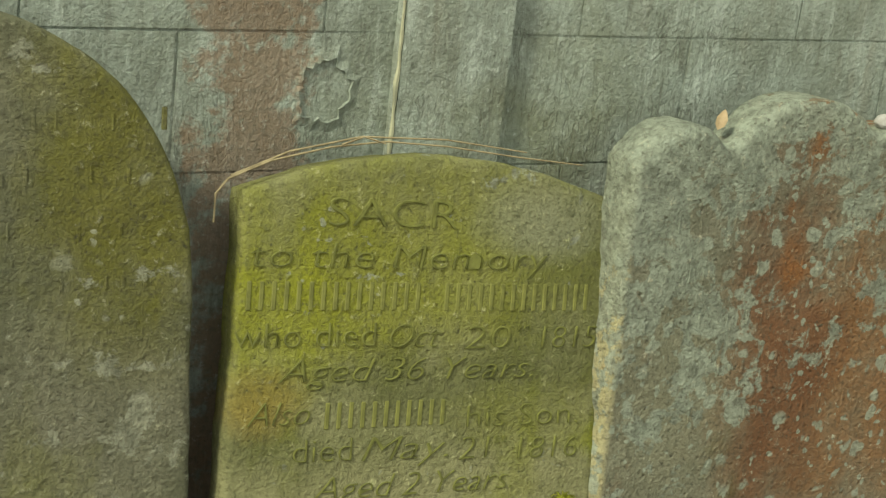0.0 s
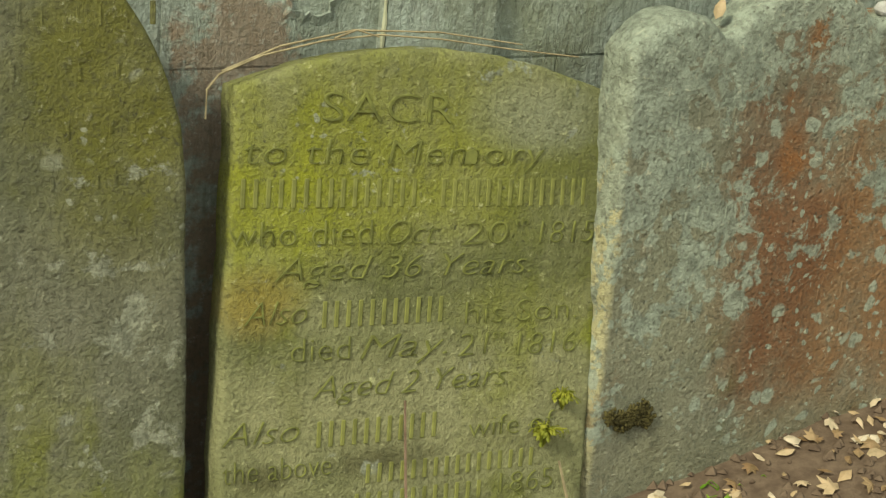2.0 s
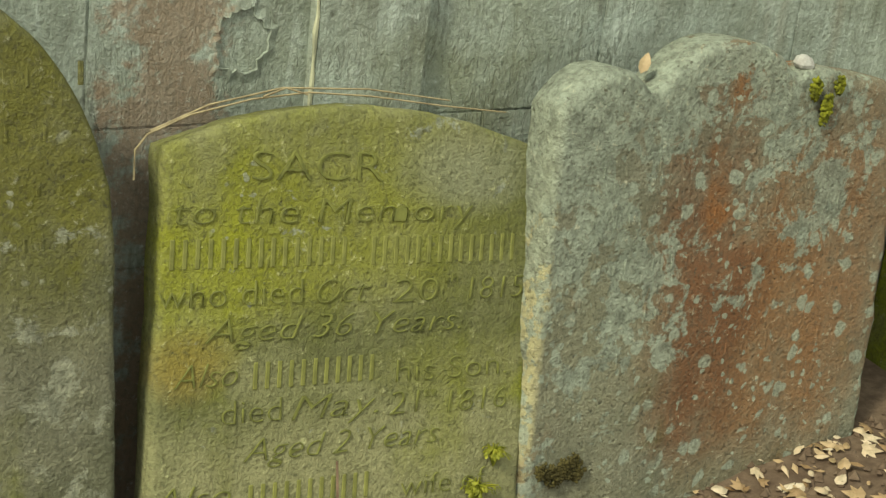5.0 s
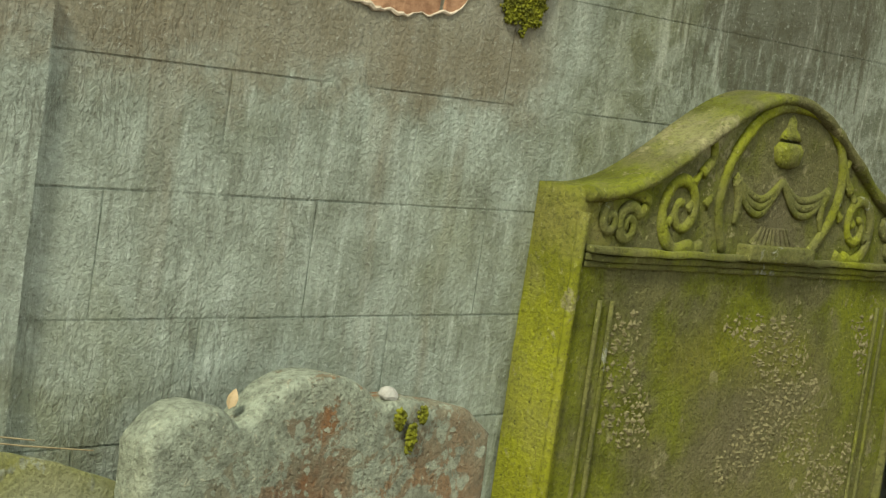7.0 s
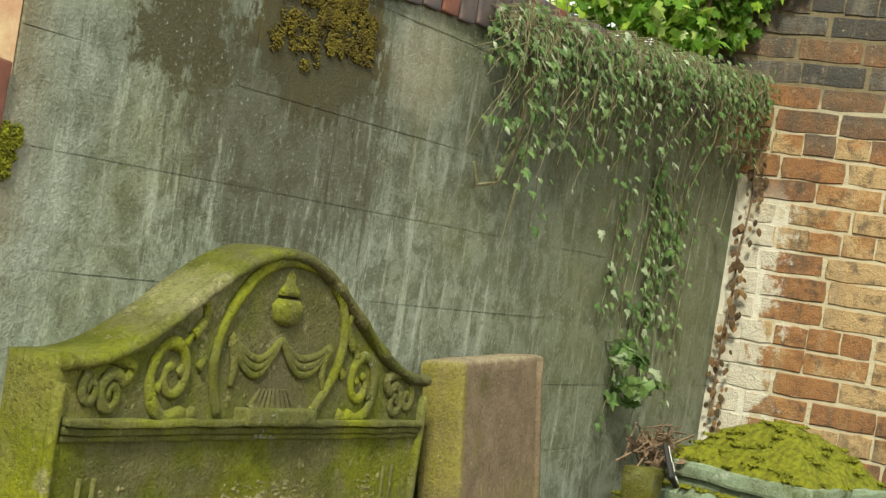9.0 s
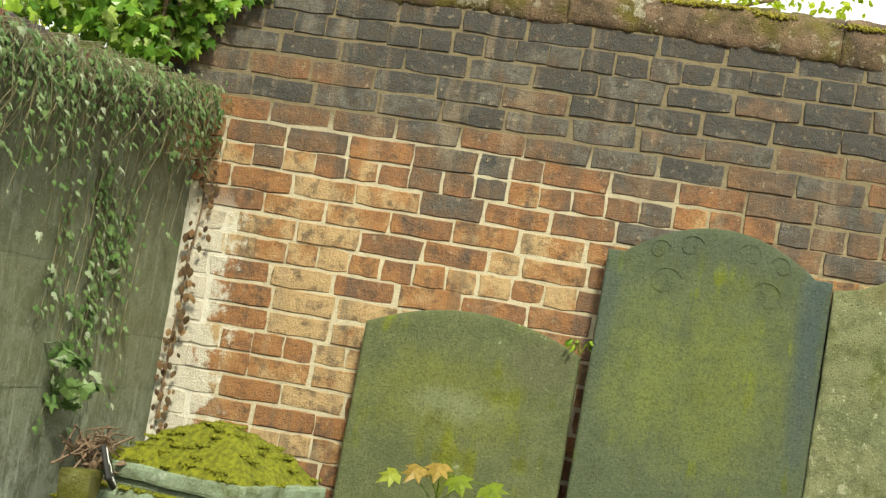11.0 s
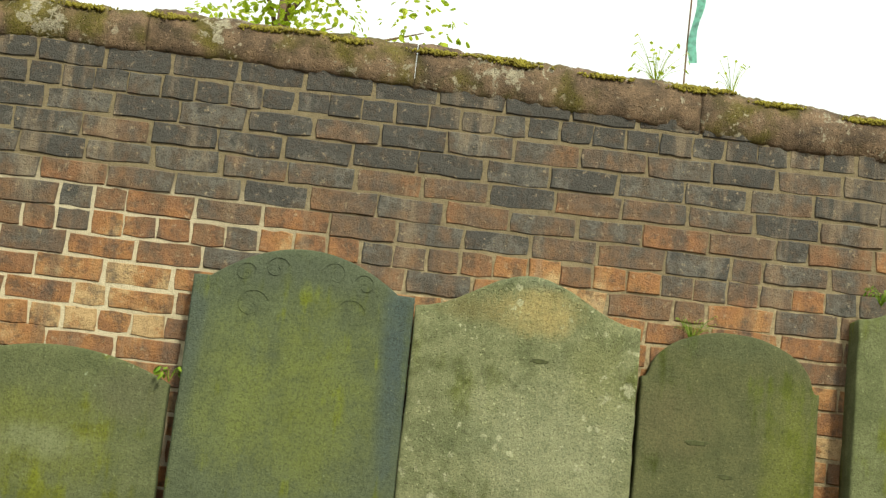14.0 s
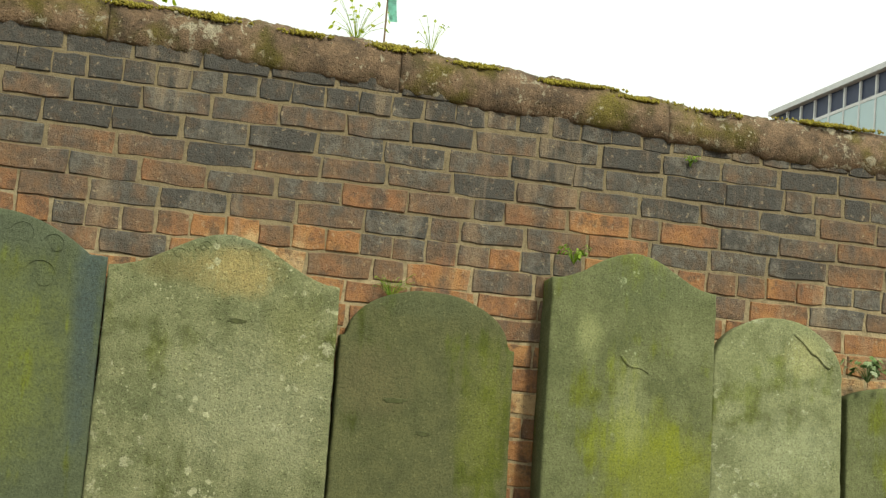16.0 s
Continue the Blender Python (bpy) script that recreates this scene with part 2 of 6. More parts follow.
def render_mat(name):
    """Old grey-green cement render with vertical runs, brown damp, algae and black stains."""
    m, nt, b = mat(name, 0.82)
    p = coords(nt, world_space=True)
    big = noise_tex(nt, p, 1.7, 4, 0.6)
    mid = noise_tex(nt, p, 9, 5, 0.65)
    fine = noise_tex(nt, p, 120, 4, 0.7)
    sv = coords(nt, (1, 1, 0.14), world_space=True)
    runs = noise_tex(nt, sv, 38, 5, 0.7, 0.3)
    wide = noise_tex(nt, sv, 7, 4, 0.6)
    col = blend(nt, rng(nt, mid, 0.3, 0.7), (0.37, 0.425, 0.36), (0.22, 0.25, 0.195))
    col = blend(nt, rng(nt, runs, 0.52, 0.66, 0, 0.5), col, (0.50, 0.56, 0.49))
    col = blend(nt, rng(nt, runs, 0.46, 0.34, 0, 0.45), col, (0.13, 0.135, 0.10))
    col = blend(nt, rng(nt, wide, 0.54, 0.72, 0, 0.5), col, (0.235, 0.195, 0.125))
    # wriggling hair lines that run down the face
    wv = coords(nt, (1, 1, 0.26), world_space=True)
    hair = calc(nt, "ABSOLUTE", calc(nt, "SUBTRACT", noise_tex(nt, wv, 52, 4, 0.62, 0.9), 0.5), 0)
    gate = calc(nt, "MULTIPLY", rng(nt, noise_tex(nt, p, 5, 3), 0.42, 0.62), rng(nt, axis(nt, p, 0), -3.7, -4.1, 0.25, 1.0))
    crack = calc(nt, "MULTIPLY", rng(nt, hair, 0.035, 0.004), gate)
    col = blend(nt, calc(nt, "MULTIPLY", crack, 0.45), col, (0.11, 0.11, 0.085))
    tall = rng(nt, calc(nt, "ADD", axis(nt, p, 0), calc(nt, "MULTIPLY", calc(nt, "SUBTRACT", mid, 0.5), 0.8)), -3.6, -3.1)
    blot = noise_tex(nt, p, 13, 6, 0.72, 0.5)
    tcol = blend(nt, rng(nt, blot, 0.40, 0.58), (0.11, 0.12, 0.075), (0.26, 0.29, 0.23))
    tcol = blend(nt, rng(nt, noise_tex(nt, sv, 22, 5, 0.7), 0.52, 0.64, 0, 0.75), tcol, (0.46, 0.49, 0.41))
    tcol = blend(nt, rng(nt, noise_tex(nt, coords(nt, (1, 1, 0.4), (3, 0, 1), world_space=True), 24, 6, 0.75), 0.57, 0.64, 0, 0.8), tcol, (0.075, 0.078, 0.045))
    col = blend(nt, calc(nt, "MULTIPLY", tall, 0.85), col, tcol)
    col = blend(nt, rng(nt, big, 0.52, 0.70, 0, 0.45), col, (0.19, 0.195, 0.08))
    # brown staining along the top of the low wall, green damp by the corner, black runs under the coping
    z = axis(nt, p, 2)
    x = axis(nt, p, 0)
    band = calc(nt, "MULTIPLY", rng(nt, calc(nt, "ADD", z, calc(nt, "MULTIPLY", calc(nt, "SUBTRACT", mid, 0.5), 0.25)), 1.17, 1.27), rng(nt, x, -3.35, -3.5))
    col = blend(nt, calc(nt, "MULTIPLY", band, 0.6), col, (0.20, 0.15, 0.085))
    damp = calc(nt, "MULTIPLY", rng(nt, calc(nt, "ADD", x, calc(nt, "MULTIPLY", wide, 1.6)), -1.4, -0.4), rng(nt, z, 0.6, 1.2))
    col = blend(nt, calc(nt, "MULTIPLY", damp, 0.6), col, (0.135, 0.145, 0.06))
    black = calc(nt, "MULTIPLY", rng(nt, calc(nt, "ADD", z, calc(nt, "MULTIPLY", wide, 1.1)), 1.9, 2.2), rng(nt, x, -3.5, -3.1))
    col = blend(nt, calc(nt, "MULTIPLY", black, 0.25), col, (0.06, 0.06, 0.038))
    # sheet of dark moss stain on the tall length, reddish bloom beside the pilaster
    sx = calc(nt, "DIVIDE", calc(nt, "ADD", x, 2.67), 0.25)
    sz = calc(nt, "DIVIDE", calc(nt, "SUBTRACT", z, 1.77), 0.20)
    sd = calc(nt, "ADD", calc(nt, "ADD", calc(nt, "MULTIPLY", sx, sx), calc(nt, "MULTIPLY", sz, sz)), calc(nt, "MULTIPLY", calc(nt, "ADD", calc(nt, "SUBTRACT", noise_tex(nt, coords(nt, (1, 1, 0.6), world_space=True), 15, 7, 0.72, 0.2), 0.5), calc(nt, "MULTIPLY", calc(nt, "SUBTRACT", noise_tex(nt, sv, 26, 4, 0.7), 0.5), 0.3)), 4.2))
    stain = rng(nt, sd, 1.08, 0.88, 0, 0.95)
    col = blend(nt, stain, col, blend(nt, rng(nt, mid, 0.35, 0.65), (0.040, 0.030, 0.010), (0.095, 0.075, 0.020)))
    rx = calc(nt, "DIVIDE", calc(nt, "ADD", x, 2.72), 0.34)
    rz = calc(nt, "DIVIDE", calc(nt, "SUBTRACT", z, 1.55), 0.26)
    rd = calc(nt, "ADD", calc(nt, "ADD", calc(nt, "MULTIPLY", rx, rx), calc(nt, "MULTIPLY", rz, rz)), calc(nt, "MULTIPLY", calc(nt, "SUBTRACT", noise_tex(nt, coords(nt, (1, 1, 0.2), (1, 4, 2), world_space=True), 30, 6, 0.7), 0.56), 7.0))
    col = blend(nt, rng(nt, rd, 1.0, 0.2, 0, 0.7), col, (0.075, 0.07, 0.04))
    # pale patch of newer plaster between the stain and the ivy
    qx = calc(nt, "DIVIDE", calc(nt, "ADD", x, 2.27), 0.16)
    qz = calc(nt, "DIVIDE", calc(nt, "SUBTRACT", z, 1.76), 0.13)
    qd = calc(nt, "ADD", calc(nt, "ADD", calc(nt, "MULTIPLY", qx, qx), calc(nt, "MULTIPLY", qz, qz)), calc(nt, "MULTIPLY", calc(nt, "SUBTRACT", mid, 0.5), 3.0))
    col = blend(nt, rng(nt, qd, 1.6, -0.2, 0, 0.55), col, (0.36, 0.33, 0.24))
    ux = calc(nt, "DIVIDE", calc(nt, "ADD", x, 3.09), 0.17)
    uz = calc(nt, "DIVIDE", calc(nt, "SUBTRACT", z, 1.67), 0.12)
    ud = calc(nt, "ADD", calc(nt, "ADD", calc(nt, "MULTIPLY", ux, ux), calc(nt, "MULTIPLY", uz, uz)), calc(nt, "MULTIPLY", calc(nt, "SUBTRACT", noise_tex(nt, p, 18, 6, 0.75), 0.5), 5.0))
    col = blend(nt, rng(nt, ud, 1.0, 0.5, 0, 0.9), col, (0.07, 0.062, 0.026))
    tx = calc(nt, "DIVIDE", calc(nt, "ADD", x, 4.74), 0.10)
    td = calc(nt, "ADD", calc(nt, "MULTIPLY", tx, tx), calc(nt, "MULTIPLY", calc(nt, "SUBTRACT", noise_tex(nt, p, 16, 5, 0.7), 0.5), 5))
    col = blend(nt, rng(nt, td, 0.8, 0.2, 0, 0.7), col, (0.24, 0.15, 0.09))
    grit = noise_tex(nt, p, 85, 5, 0.75)
    col = blend(nt, calc(nt, "MULTIPLY", rng(nt, grit, 0.56, 0.70, 0, 0.55), calc(nt, "SUBTRACT", 1.0, calc(nt, "MULTIPLY", stain, 0.95))), col, (0.55, 0.60, 0.53))
    col = blend(nt, rng(nt, grit, 0.42, 0.30, 0, 0.6), col, (0.07, 0.075, 0.05))
    col = blend(nt, rng(nt, fine, 0.4, 0.72, 0, 0.4), col, (0.08, 0.085, 0.07))
    nt.links.new(col, b.inputs["Base Color"])
    h = calc(nt, "ADD", calc(nt, "MULTIPLY", runs, 0.5), calc(nt, "ADD", calc(nt, "MULTIPLY", fine, 0.6), calc(nt, "MULTIPLY", mid, 0.5)))
    h = calc(nt, "SUBTRACT", calc(nt, "ADD", h, calc(nt, "MULTIPLY", grit, 0.5)), calc(nt, "MULTIPLY", crack, 0.2))
    bump(nt, b, h, 0.75, 0.008)
    return m


M_RENDER = render_mat("old_render")
M_BRICK = brick_mat("wall_brick", False)
M_BRICK_REST = brick_mat("wall_brick_rest", True)
M_MORTAR = mortar_mat()
M_SOIL = plain_mat("soil", (0.075, 0.05, 0.032), (0.14, 0.10, 0.065), 40, 0.95, 0.9)
M_MOSS = plain_mat("moss", (0.20, 0.21, 0.014), (0.08, 0.085, 0.01), 60, 1.0, 1.0)
M_MOSS_DARK = plain_mat("moss_dark", (0.085, 0.072, 0.022), (0.045, 0.038, 0.012), 60, 1.0, 1.0)
M_BAR = plain_mat("worn_bar", (0.20, 0.205, 0.055), (0.13, 0.135, 0.038), 45, 0.95, 0.4)
# letters lie proud of the face; darker colour paints the shade of cuts
M_CUT_SHADE = plain_mat("cut_letter_shade", (0.18, 0.19, 0.048), (0.095, 0.10, 0.028), 45, 0.95, 0.4)
M_TWIG = plain_mat("twig", (0.22, 0.15, 0.10), (0.12, 0.08, 0.05), 50)
M_VINE = plain_mat("vine_stem", (0.24, 0.22, 0.13), (0.12, 0.11, 0.06), 50)
M_STEM = plain_mat("pale_stem", (0.36, 0.30, 0.17), (0.2, 0.16, 0.09), 50)
M_IVY = leaf_mat("ivy_leaf", [(0.0, (0.07, 0.13, 0.04)), (0.35, (0.13, 0.23, 0.07)), (0.6, (0.18, 0.28, 0.09)), (0.85, (0.26, 0.35, 0.17)), (1.0, (0.45, 0.50, 0.36))], 0.35, 0.3)
M_IVY_TOP = leaf_mat("bright_ivy_leaf", [(0.0, (0.06, 0.15, 0.016)), (0.4, (0.16, 0.33, 0.035)), (0.75, (0.36, 0.54, 0.06)), (1.0, (0.58, 0.66, 0.30))], 0.26, 0.35)
M_BUSH = leaf_mat("hedge_leaf", [(0.0, (0.26, 0.36, 0.012)), (0.5, (0.50, 0.60, 0.03)), (0.9, (0.66, 0.70, 0.07)), (1.0, (0.75, 0.76, 0.35))], 0.5, 0.5)
M_TREE = leaf_mat("tree_leaf", [(0.0, (0.28, 0.40, 0.015)), (0.6, (0.48, 0.60, 0.03)), (1.0, (0.60, 0.68, 0.08))], 0.5, 0.55)
M_DRY = leaf_mat("dry_leaf", [(0.0, (0.22, 0.13, 0.06)), (0.5, (0.46, 0.33, 0.18)), (1.0, (0.68, 0.58, 0.42))], 0.7, 0.2)
M_WEED = leaf_mat("weed_leaf", [(0.0, (0.10, 0.22, 0.015)), (1.0, (0.26, 0.38, 0.03))], 0.45, 0.3)
M_CREEP = leaf_mat("creeper_leaf", [(0.0, (0.16, 0.18, 0.012)), (1.0, (0.36, 0.36, 0.04))], 0.6, 0.3)
M_EDGE = plain_mat("edge_brick", (0.155, 0.11, 0.10), (0.065, 0.062, 0.072), 16, 0.8, 0.5)
M_EDGE_RED = plain_mat("edge_brick_red", (0.24, 0.095, 0.065), (0.12, 0.055, 0.048), 16, 0.8, 0.5)
M_BARE = plain_mat("bare_brick", (0.46, 0.27, 0.16), (0.24, 0.125, 0.07), 34, 0.95, 1.0)
M_PLASTER = plain_mat("pale_plaster", (0.52, 0.42, 0.26), (0.36, 0.21, 0.13), 11, 0.95, 0.9)


# ---- building blocks ----
def link(name, bm, material, smooth=False):
    me = bpy.data.meshes.new(name)
    bm.to_mesh(me)
    bm.free()
    me.materials.append(material)
    if smooth:
        me.shade_smooth()
    return new(name, me)


def part(name, bm, material, parent, label="", smooth=False):
    ob = link(name, bm, material, smooth)
    ob.parent = parent
    if label:
        ob["label"] = label
    return ob


def stuff(ob):
    ob["kind"] = "stuff"
    return ob


def empty(name, m=None):
    ob = new(name)
    if m is not None:
        ob.matrix_world = m
    return ob


def box(bm, x0, x1, y0, y1, z0, z1, bevel=0.0, seg=1):
    r = bmesh.ops.create_cube(bm, size=1)
    for v in r["verts"]:
        v.co = Vector((x0 + (v.co.x + 0.5) * (x1 - x0), y0 + (v.co.y + 0.5) * (y1 - y0), z0 + (v.co.z + 0.5) * (z1 - z0)))
    if bevel:
        edges = list({e for v in r["verts"] for e in v.link_edges})
        bmesh.ops.bevel(bm, geom=edges, offset=bevel, segments=seg, affect="EDGES", profile=0.6)


def rough_up(bm, amount, scale, seed=0.0):
    for v in bm.verts:
        q = v.co * scale + Vector((seed, seed * 2.1, -seed))
        v.co += Vector((noise.noise(q), noise.noise(q + Vector((9, 3, 1))), noise.noise(q + Vector((1, 17, 5))))) * amount


def tube(bm, pts, r0, r1=None, sides=6, wobble=0.0):
    r1 = r0 if r1 is None else r1
    rings = []
    n = len(pts)
    for i, p in enumerate(pts):
        p = Vector(p)
        d = (Vector(pts[min(i + 1, n - 1)]) - Vector(pts[max(i - 1, 0)])).normalized()
        a = d.cross(Vector((0.31, 0.2, 0.93))).normalized()
        c = d.cross(a)
        r = r0 + (r1 - r0) * i / max(n - 1, 1)
        r *= 1 + wobble * noise.noise(p * 30)
        rings.append([bm.verts.new(p + (a * math.cos(t) + c * math.sin(t)) * r) for t in [2 * math.pi * k / sides for k in range(sides)]])
    for A, B in zip(rings, rings[1:]):
        for k in range(sides):
            bm.faces.new((A[k], A[(k + 1) % sides], B[(k + 1) % sides], B[k]))
    bm.faces.new(rings[0][::-1])
    bm.faces.new(rings[-1])


LEAF = {
    "ivy": [(0, 0), (0.34, -0.08), (0.5, 0.22), (0.3, 0.34), (0.36, 0.62), (0.14, 0.6), (0, 1.0), (-0.14, 0.6), (-0.36, 0.62), (-0.3, 0.34), (-0.5, 0.22), (-0.34, -0.08)],
    "oval": [(0, 0), (0.26, 0.25), (0.3, 0.55), (0.14, 0.86), (0, 1), (-0.14, 0.86), (-0.3, 0.55), (-0.26, 0.25)],
    "small": [(0, 0), (0.3, 0.4), (0, 1), (-0.3, 0.4)],
    "maple": [(0, 0), (0.28, -0.06), (0.6, 0.2), (0.36, 0.32), (0.5, 0.68), (0.2, 0.58), (0, 1.05), (-0.2, 0.58), (-0.5, 0.68), (-0.36, 0.32), (-0.6, 0.2), (-0.28, -0.06)],
}


def leaf(bm, at, normal, up, size, kind="ivy"):
    n = Vector(normal).normalized()
    u = Vector(up)
    u = (u - n * u.dot(n))
    if u.length < 1e-4:
        u = Vector((0.3, 0.2, 1))
        u = u - n * u.dot(n)
    u.normalize()
    s = u.cross(n)
    at = Vector(at)
    mid = bm.verts.new(at + u * 0.4 * size + n * 0.07 * size)
    vs = [bm.verts.new(at + (s * a + u * b - n * (0.22 * abs(a) + 0.1 * b * b)) * size) for a, b in LEAF[kind]]
    for k in range(len(vs)):
        bm.faces.new((vs[k], vs[(k + 1) % len(vs)], mid))


def rand_dir(rnd):
    while True:
        v = Vector((rnd.uniform(-1, 1), rnd.uniform(-1, 1), rnd.uniform(-1, 1)))
        if 0.05 < v.length < 1:
            return v.normalized()


def clump(bm, rnd, centre, radius, count, size, kind, squash=0.8):
    for _ in range(count):
        d = rand_dir(rnd)
        p = Vector(centre) + Vector((d.x, d.y, d.z * squash)) * radius * rnd.uniform(0.45, 1.0) ** 0.6
        n = (d + rand_dir(rnd) * 0.9 + Vector((0, 0, 0.5)))
        leaf(bm, p, n, rand_dir(rnd) + Vector((0, 0, -0.2)), size * rnd.uniform(0.6, 1.25), kind)


def blob(bm, at, rx, ry, rz):
    """A small eight-sided crumb."""
    x, y, z = at
    v = [bm.verts.new(p) for p in ((x + rx, y, z), (x, y + ry, z), (x - rx, y, z), (x, y - ry, z), (x, y, z + rz), (x, y, z - rz))]
    for k in range(4):
        bm.faces.new((v[k], v[(k + 1) % 4], v[4]))
        bm.faces.new((v[(k + 1) % 4], v[k], v[5]))


def moss_pad(bm, rnd, at, size, normal, count=60, flat=0.35, grain=0.0045):
    """A cushion of small tufts."""
    n = Vector(normal).normalized()
    for _ in range(int(count * 4)):
        d = rand_dir(rnd)
        d = Vector((d.x * size[0], d.y * size[1], d.z * size[2])) * rnd.uniform(0.1, 1) ** 0.7
        edge = 0.8 + 0.5 * noise.noise((Vector(at) + d) * 28)
        d = (d - n * d.dot(n) * (1 - flat)) * edge
        r = grain * rnd.uniform(0.5, 1.5)
        off = Vector(at) + d + n * rnd.uniform(0, grain)
        blob(bm, off, r * rnd.uniform(0.7, 1.3), r * rnd.uniform(0.7, 1.3), r * rnd.uniform(0.7, 1.5))


# ---- ground ----
GROUND_X = (-5.2, -4.6, -4.25, -3.72, -3.3, -2.4, -1.4, -0.7)
GROUND_Z = (0.05, 0.065, 0.10, 0.175, 0.22, 0.31, 0.42, 0.47)


def ground_height(x, y):
    h = float(np.interp(x, GROUND_X, GROUND_Z))
    if abs(x) < 12 and abs(y) < 12:
        h += 0.02 * noise.noise(Vector((x * 2.5, y * 2.5, 0))) + 0.008 * noise.noise(Vector((x * 11, y * 11, 3)))
    return h


bm = bmesh.new()
xs = [-600, -150, -40, -14] + [-8 + 0.08 * i for i in range(114)] + [3, 8, 30, 150, 600]
ys = [-600, -150, -40, -14] + [-7 + 0.08 * i for i in range(102)] + [3, 8, 30, 150, 600]
grid = [[bm.verts.new((x, y, ground_height(x, y))) for x in xs] for y in ys]
for j in range(len(ys) - 1):
    for i in range(len(xs) - 1):
        bm.faces.new((grid[j][i], grid[j][i + 1], grid[j + 1][i + 1], grid[j + 1][i]))
tagged(link("ground", bm, M_SOIL, True), "bare brown soil with leaf litter by the walls", "ground", kind="structure")

# ---- rendered wall: low length with brick-on-edge coping, taller length to the corner ----
STEP = -3.48
LOW, HIGH = 1.432, 1.845
wall_a = empty("wall_rendered")
tagged(wall_a, "grey rendered wall scored into blocks, stained and mossy", "wall", kind="structure")
bm = bmesh.new()
box(bm, -9.0, STEP, 0.0026, 0.235, -0.1, LOW)
part("wall_core", bm, M_RENDER, wall_a)
bm = bmesh.new()
box(bm, STEP, 0.0, 0.0020, 0.235, -0.1, HIGH)
part("wall_core", bm, M_RENDER, wall_a)
bm = bmesh.new()
box(bm, STEP - 0.008, STEP - 0.0005, 0.004, 0.23, LOW + 0.004, HIGH - 0.003, 0.003)
part("plaster_end", bm, M_PLASTER, wall_a, "pale flaking plaster end of the wall")


def panel(x0, x1, z0, z1, seed, top=None, nx=8):
    """One scored block of the render, its face slightly wavy, its arrises worn."""
    b = bmesh.new()
    nz = 5
    g = 0.0008 if z0 >= 1.2 else 0.0016 + 0.0006 * (int(seed) % 2)
    rows = []
    for j in range(nz + 1):
        row = []
        for i in range(nx + 1):
            x = x0 + g + (x1 - x0 - 2 * g) * i / nx
            zt = z1 - g if top is None else top(x)
            z = z0 + g + (zt - z0 - g) * j / nz
            edge = i in (0, nx) or j in (0, nz)
            y = 0.0022 * noise.noise(Vector((x * 4, z * 4, 2))) + (0.0008 if edge else 0.0) + 0.0013 * noise.noise(Vector((x * 19, z * 19, seed)))
            row.append(b.verts.new((x, y, z)))
        rows.append(row)
    for j in range(nz):
        for i in range(nx):
            b.faces.new((rows[j][i], rows[j][i + 1], rows[j + 1][i + 1], rows[j + 1][i]))
    rim = rows[0] + [r[-1] for r in rows[1:]] + rows[-1][-2::-1] + [r[0] for r in rows[-2:0:-1]]
    back = [b.verts.new((v.co.x, 0.0072, v.co.z)) for v in rim]
    for k in range(len(rim)):
        q = (k + 1) % len(rim)
        b.faces.new((rim[q], rim[k], back[k], back[q]))
    part("panel", b, M_RENDER, wall_a, smooth=False)


def patch_top(x):
    return 1.350 + 0.014 * noise.noise(Vector((x * 25, 1, 1))) + 0.007 * noise.noise(Vector((x * 70, 1, 1))) + 0.055 * abs((x + 3.79) / 0.165) ** 4


for k, z0 in enumerate([0.15, 0.33, 0.51, 0.69, 0.87, 1.05, 1.23, 1.42, 1.60]):
    z1 = [0.15, 0.33, 0.51, 0.69, 0.87, 1.05, 1.23, 1.42, 1.60, HIGH][k + 1]
    wide = 0.378 if z0 < 1.2 else 1.134
    x = -6.92 - 0.19 * (k % 2) - (0.5 if z0 > 1.5 else 0)
    while x < 0:
        xa, xb = x, min(x + wide, 0.0)
        x += wide
        if z0 >= 1.42 and xb <= STEP + 0.05:
            continue
        if z0 >= 1.42:
            xa = max(xa, STEP)
        if xa < -4.47 < xb and z0 < 1.42:
            panel(xa, -4.47, z0, z1, k) if -4.47 - xa > 0.05 else None
            xa = -4.47
        if xb - xa < 0.03:
            continue
        if z0 == 1.23 and xa < -3.8 < xb:
            panel(xa, xb, z0, z1, k, lambda q: min(patch_top(q), 1.428), 60)
        else:
            panel(xa, xb, z0, z1 + (0.012 if (z0 == 1.23 and xb < STEP) else 0), k)

# shallow pilaster strip
bm = bmesh.new()
nz = 40
prev = None
for j in range(nz + 1):
    z = 0.0 + 1.30 * j / nz
    e = 0.004 * noise.noise(Vector((3, 5, z * 9)))
    ring = [bm.verts.new(c) for c in ((-4.553 + e, 0.011, z), (-4.55 + e, -0.021, z), (-4.47, -0.0235 + e * 0.5, z), (-4.39 - e, -0.018, z), (-4.383 - e, 0.011, z))]
    if prev:
        for q in range(4):
            bm.faces.new((prev[q], prev[q + 1], ring[q + 1], ring[q]))
    prev = ring
part("pilaster", bm, M_RENDER, wall_a, "shallow rendered strip")
# pale line that paints the sunlit left side of the strip
bm = bmesh.new()
tube(bm, [(-4.5535 + 0.0025 * noise.noise(Vector((3, 1, j * 0.7))), -0.019, 0.05 + 1.2 * j / 60) for j in range(61)], 0.0024, 0.0024, 6, 1.6)
part("pilaster_arris", bm, plain_mat("lit_edge", (0.42, 0.42, 0.28), (0.24, 0.25, 0.17), 25, 0.95, 0.6), wall_a, "pale left edge, coloured as sunlit")
bm = bmesh.new()
tube(bm, [(-3.955 + 0.33 * j / 60, -0.001, min(patch_top(-3.955 + 0.33 * j / 60), 1.415)) for j in range(61)], 0.0022, 0.0022, 6, 1.5)
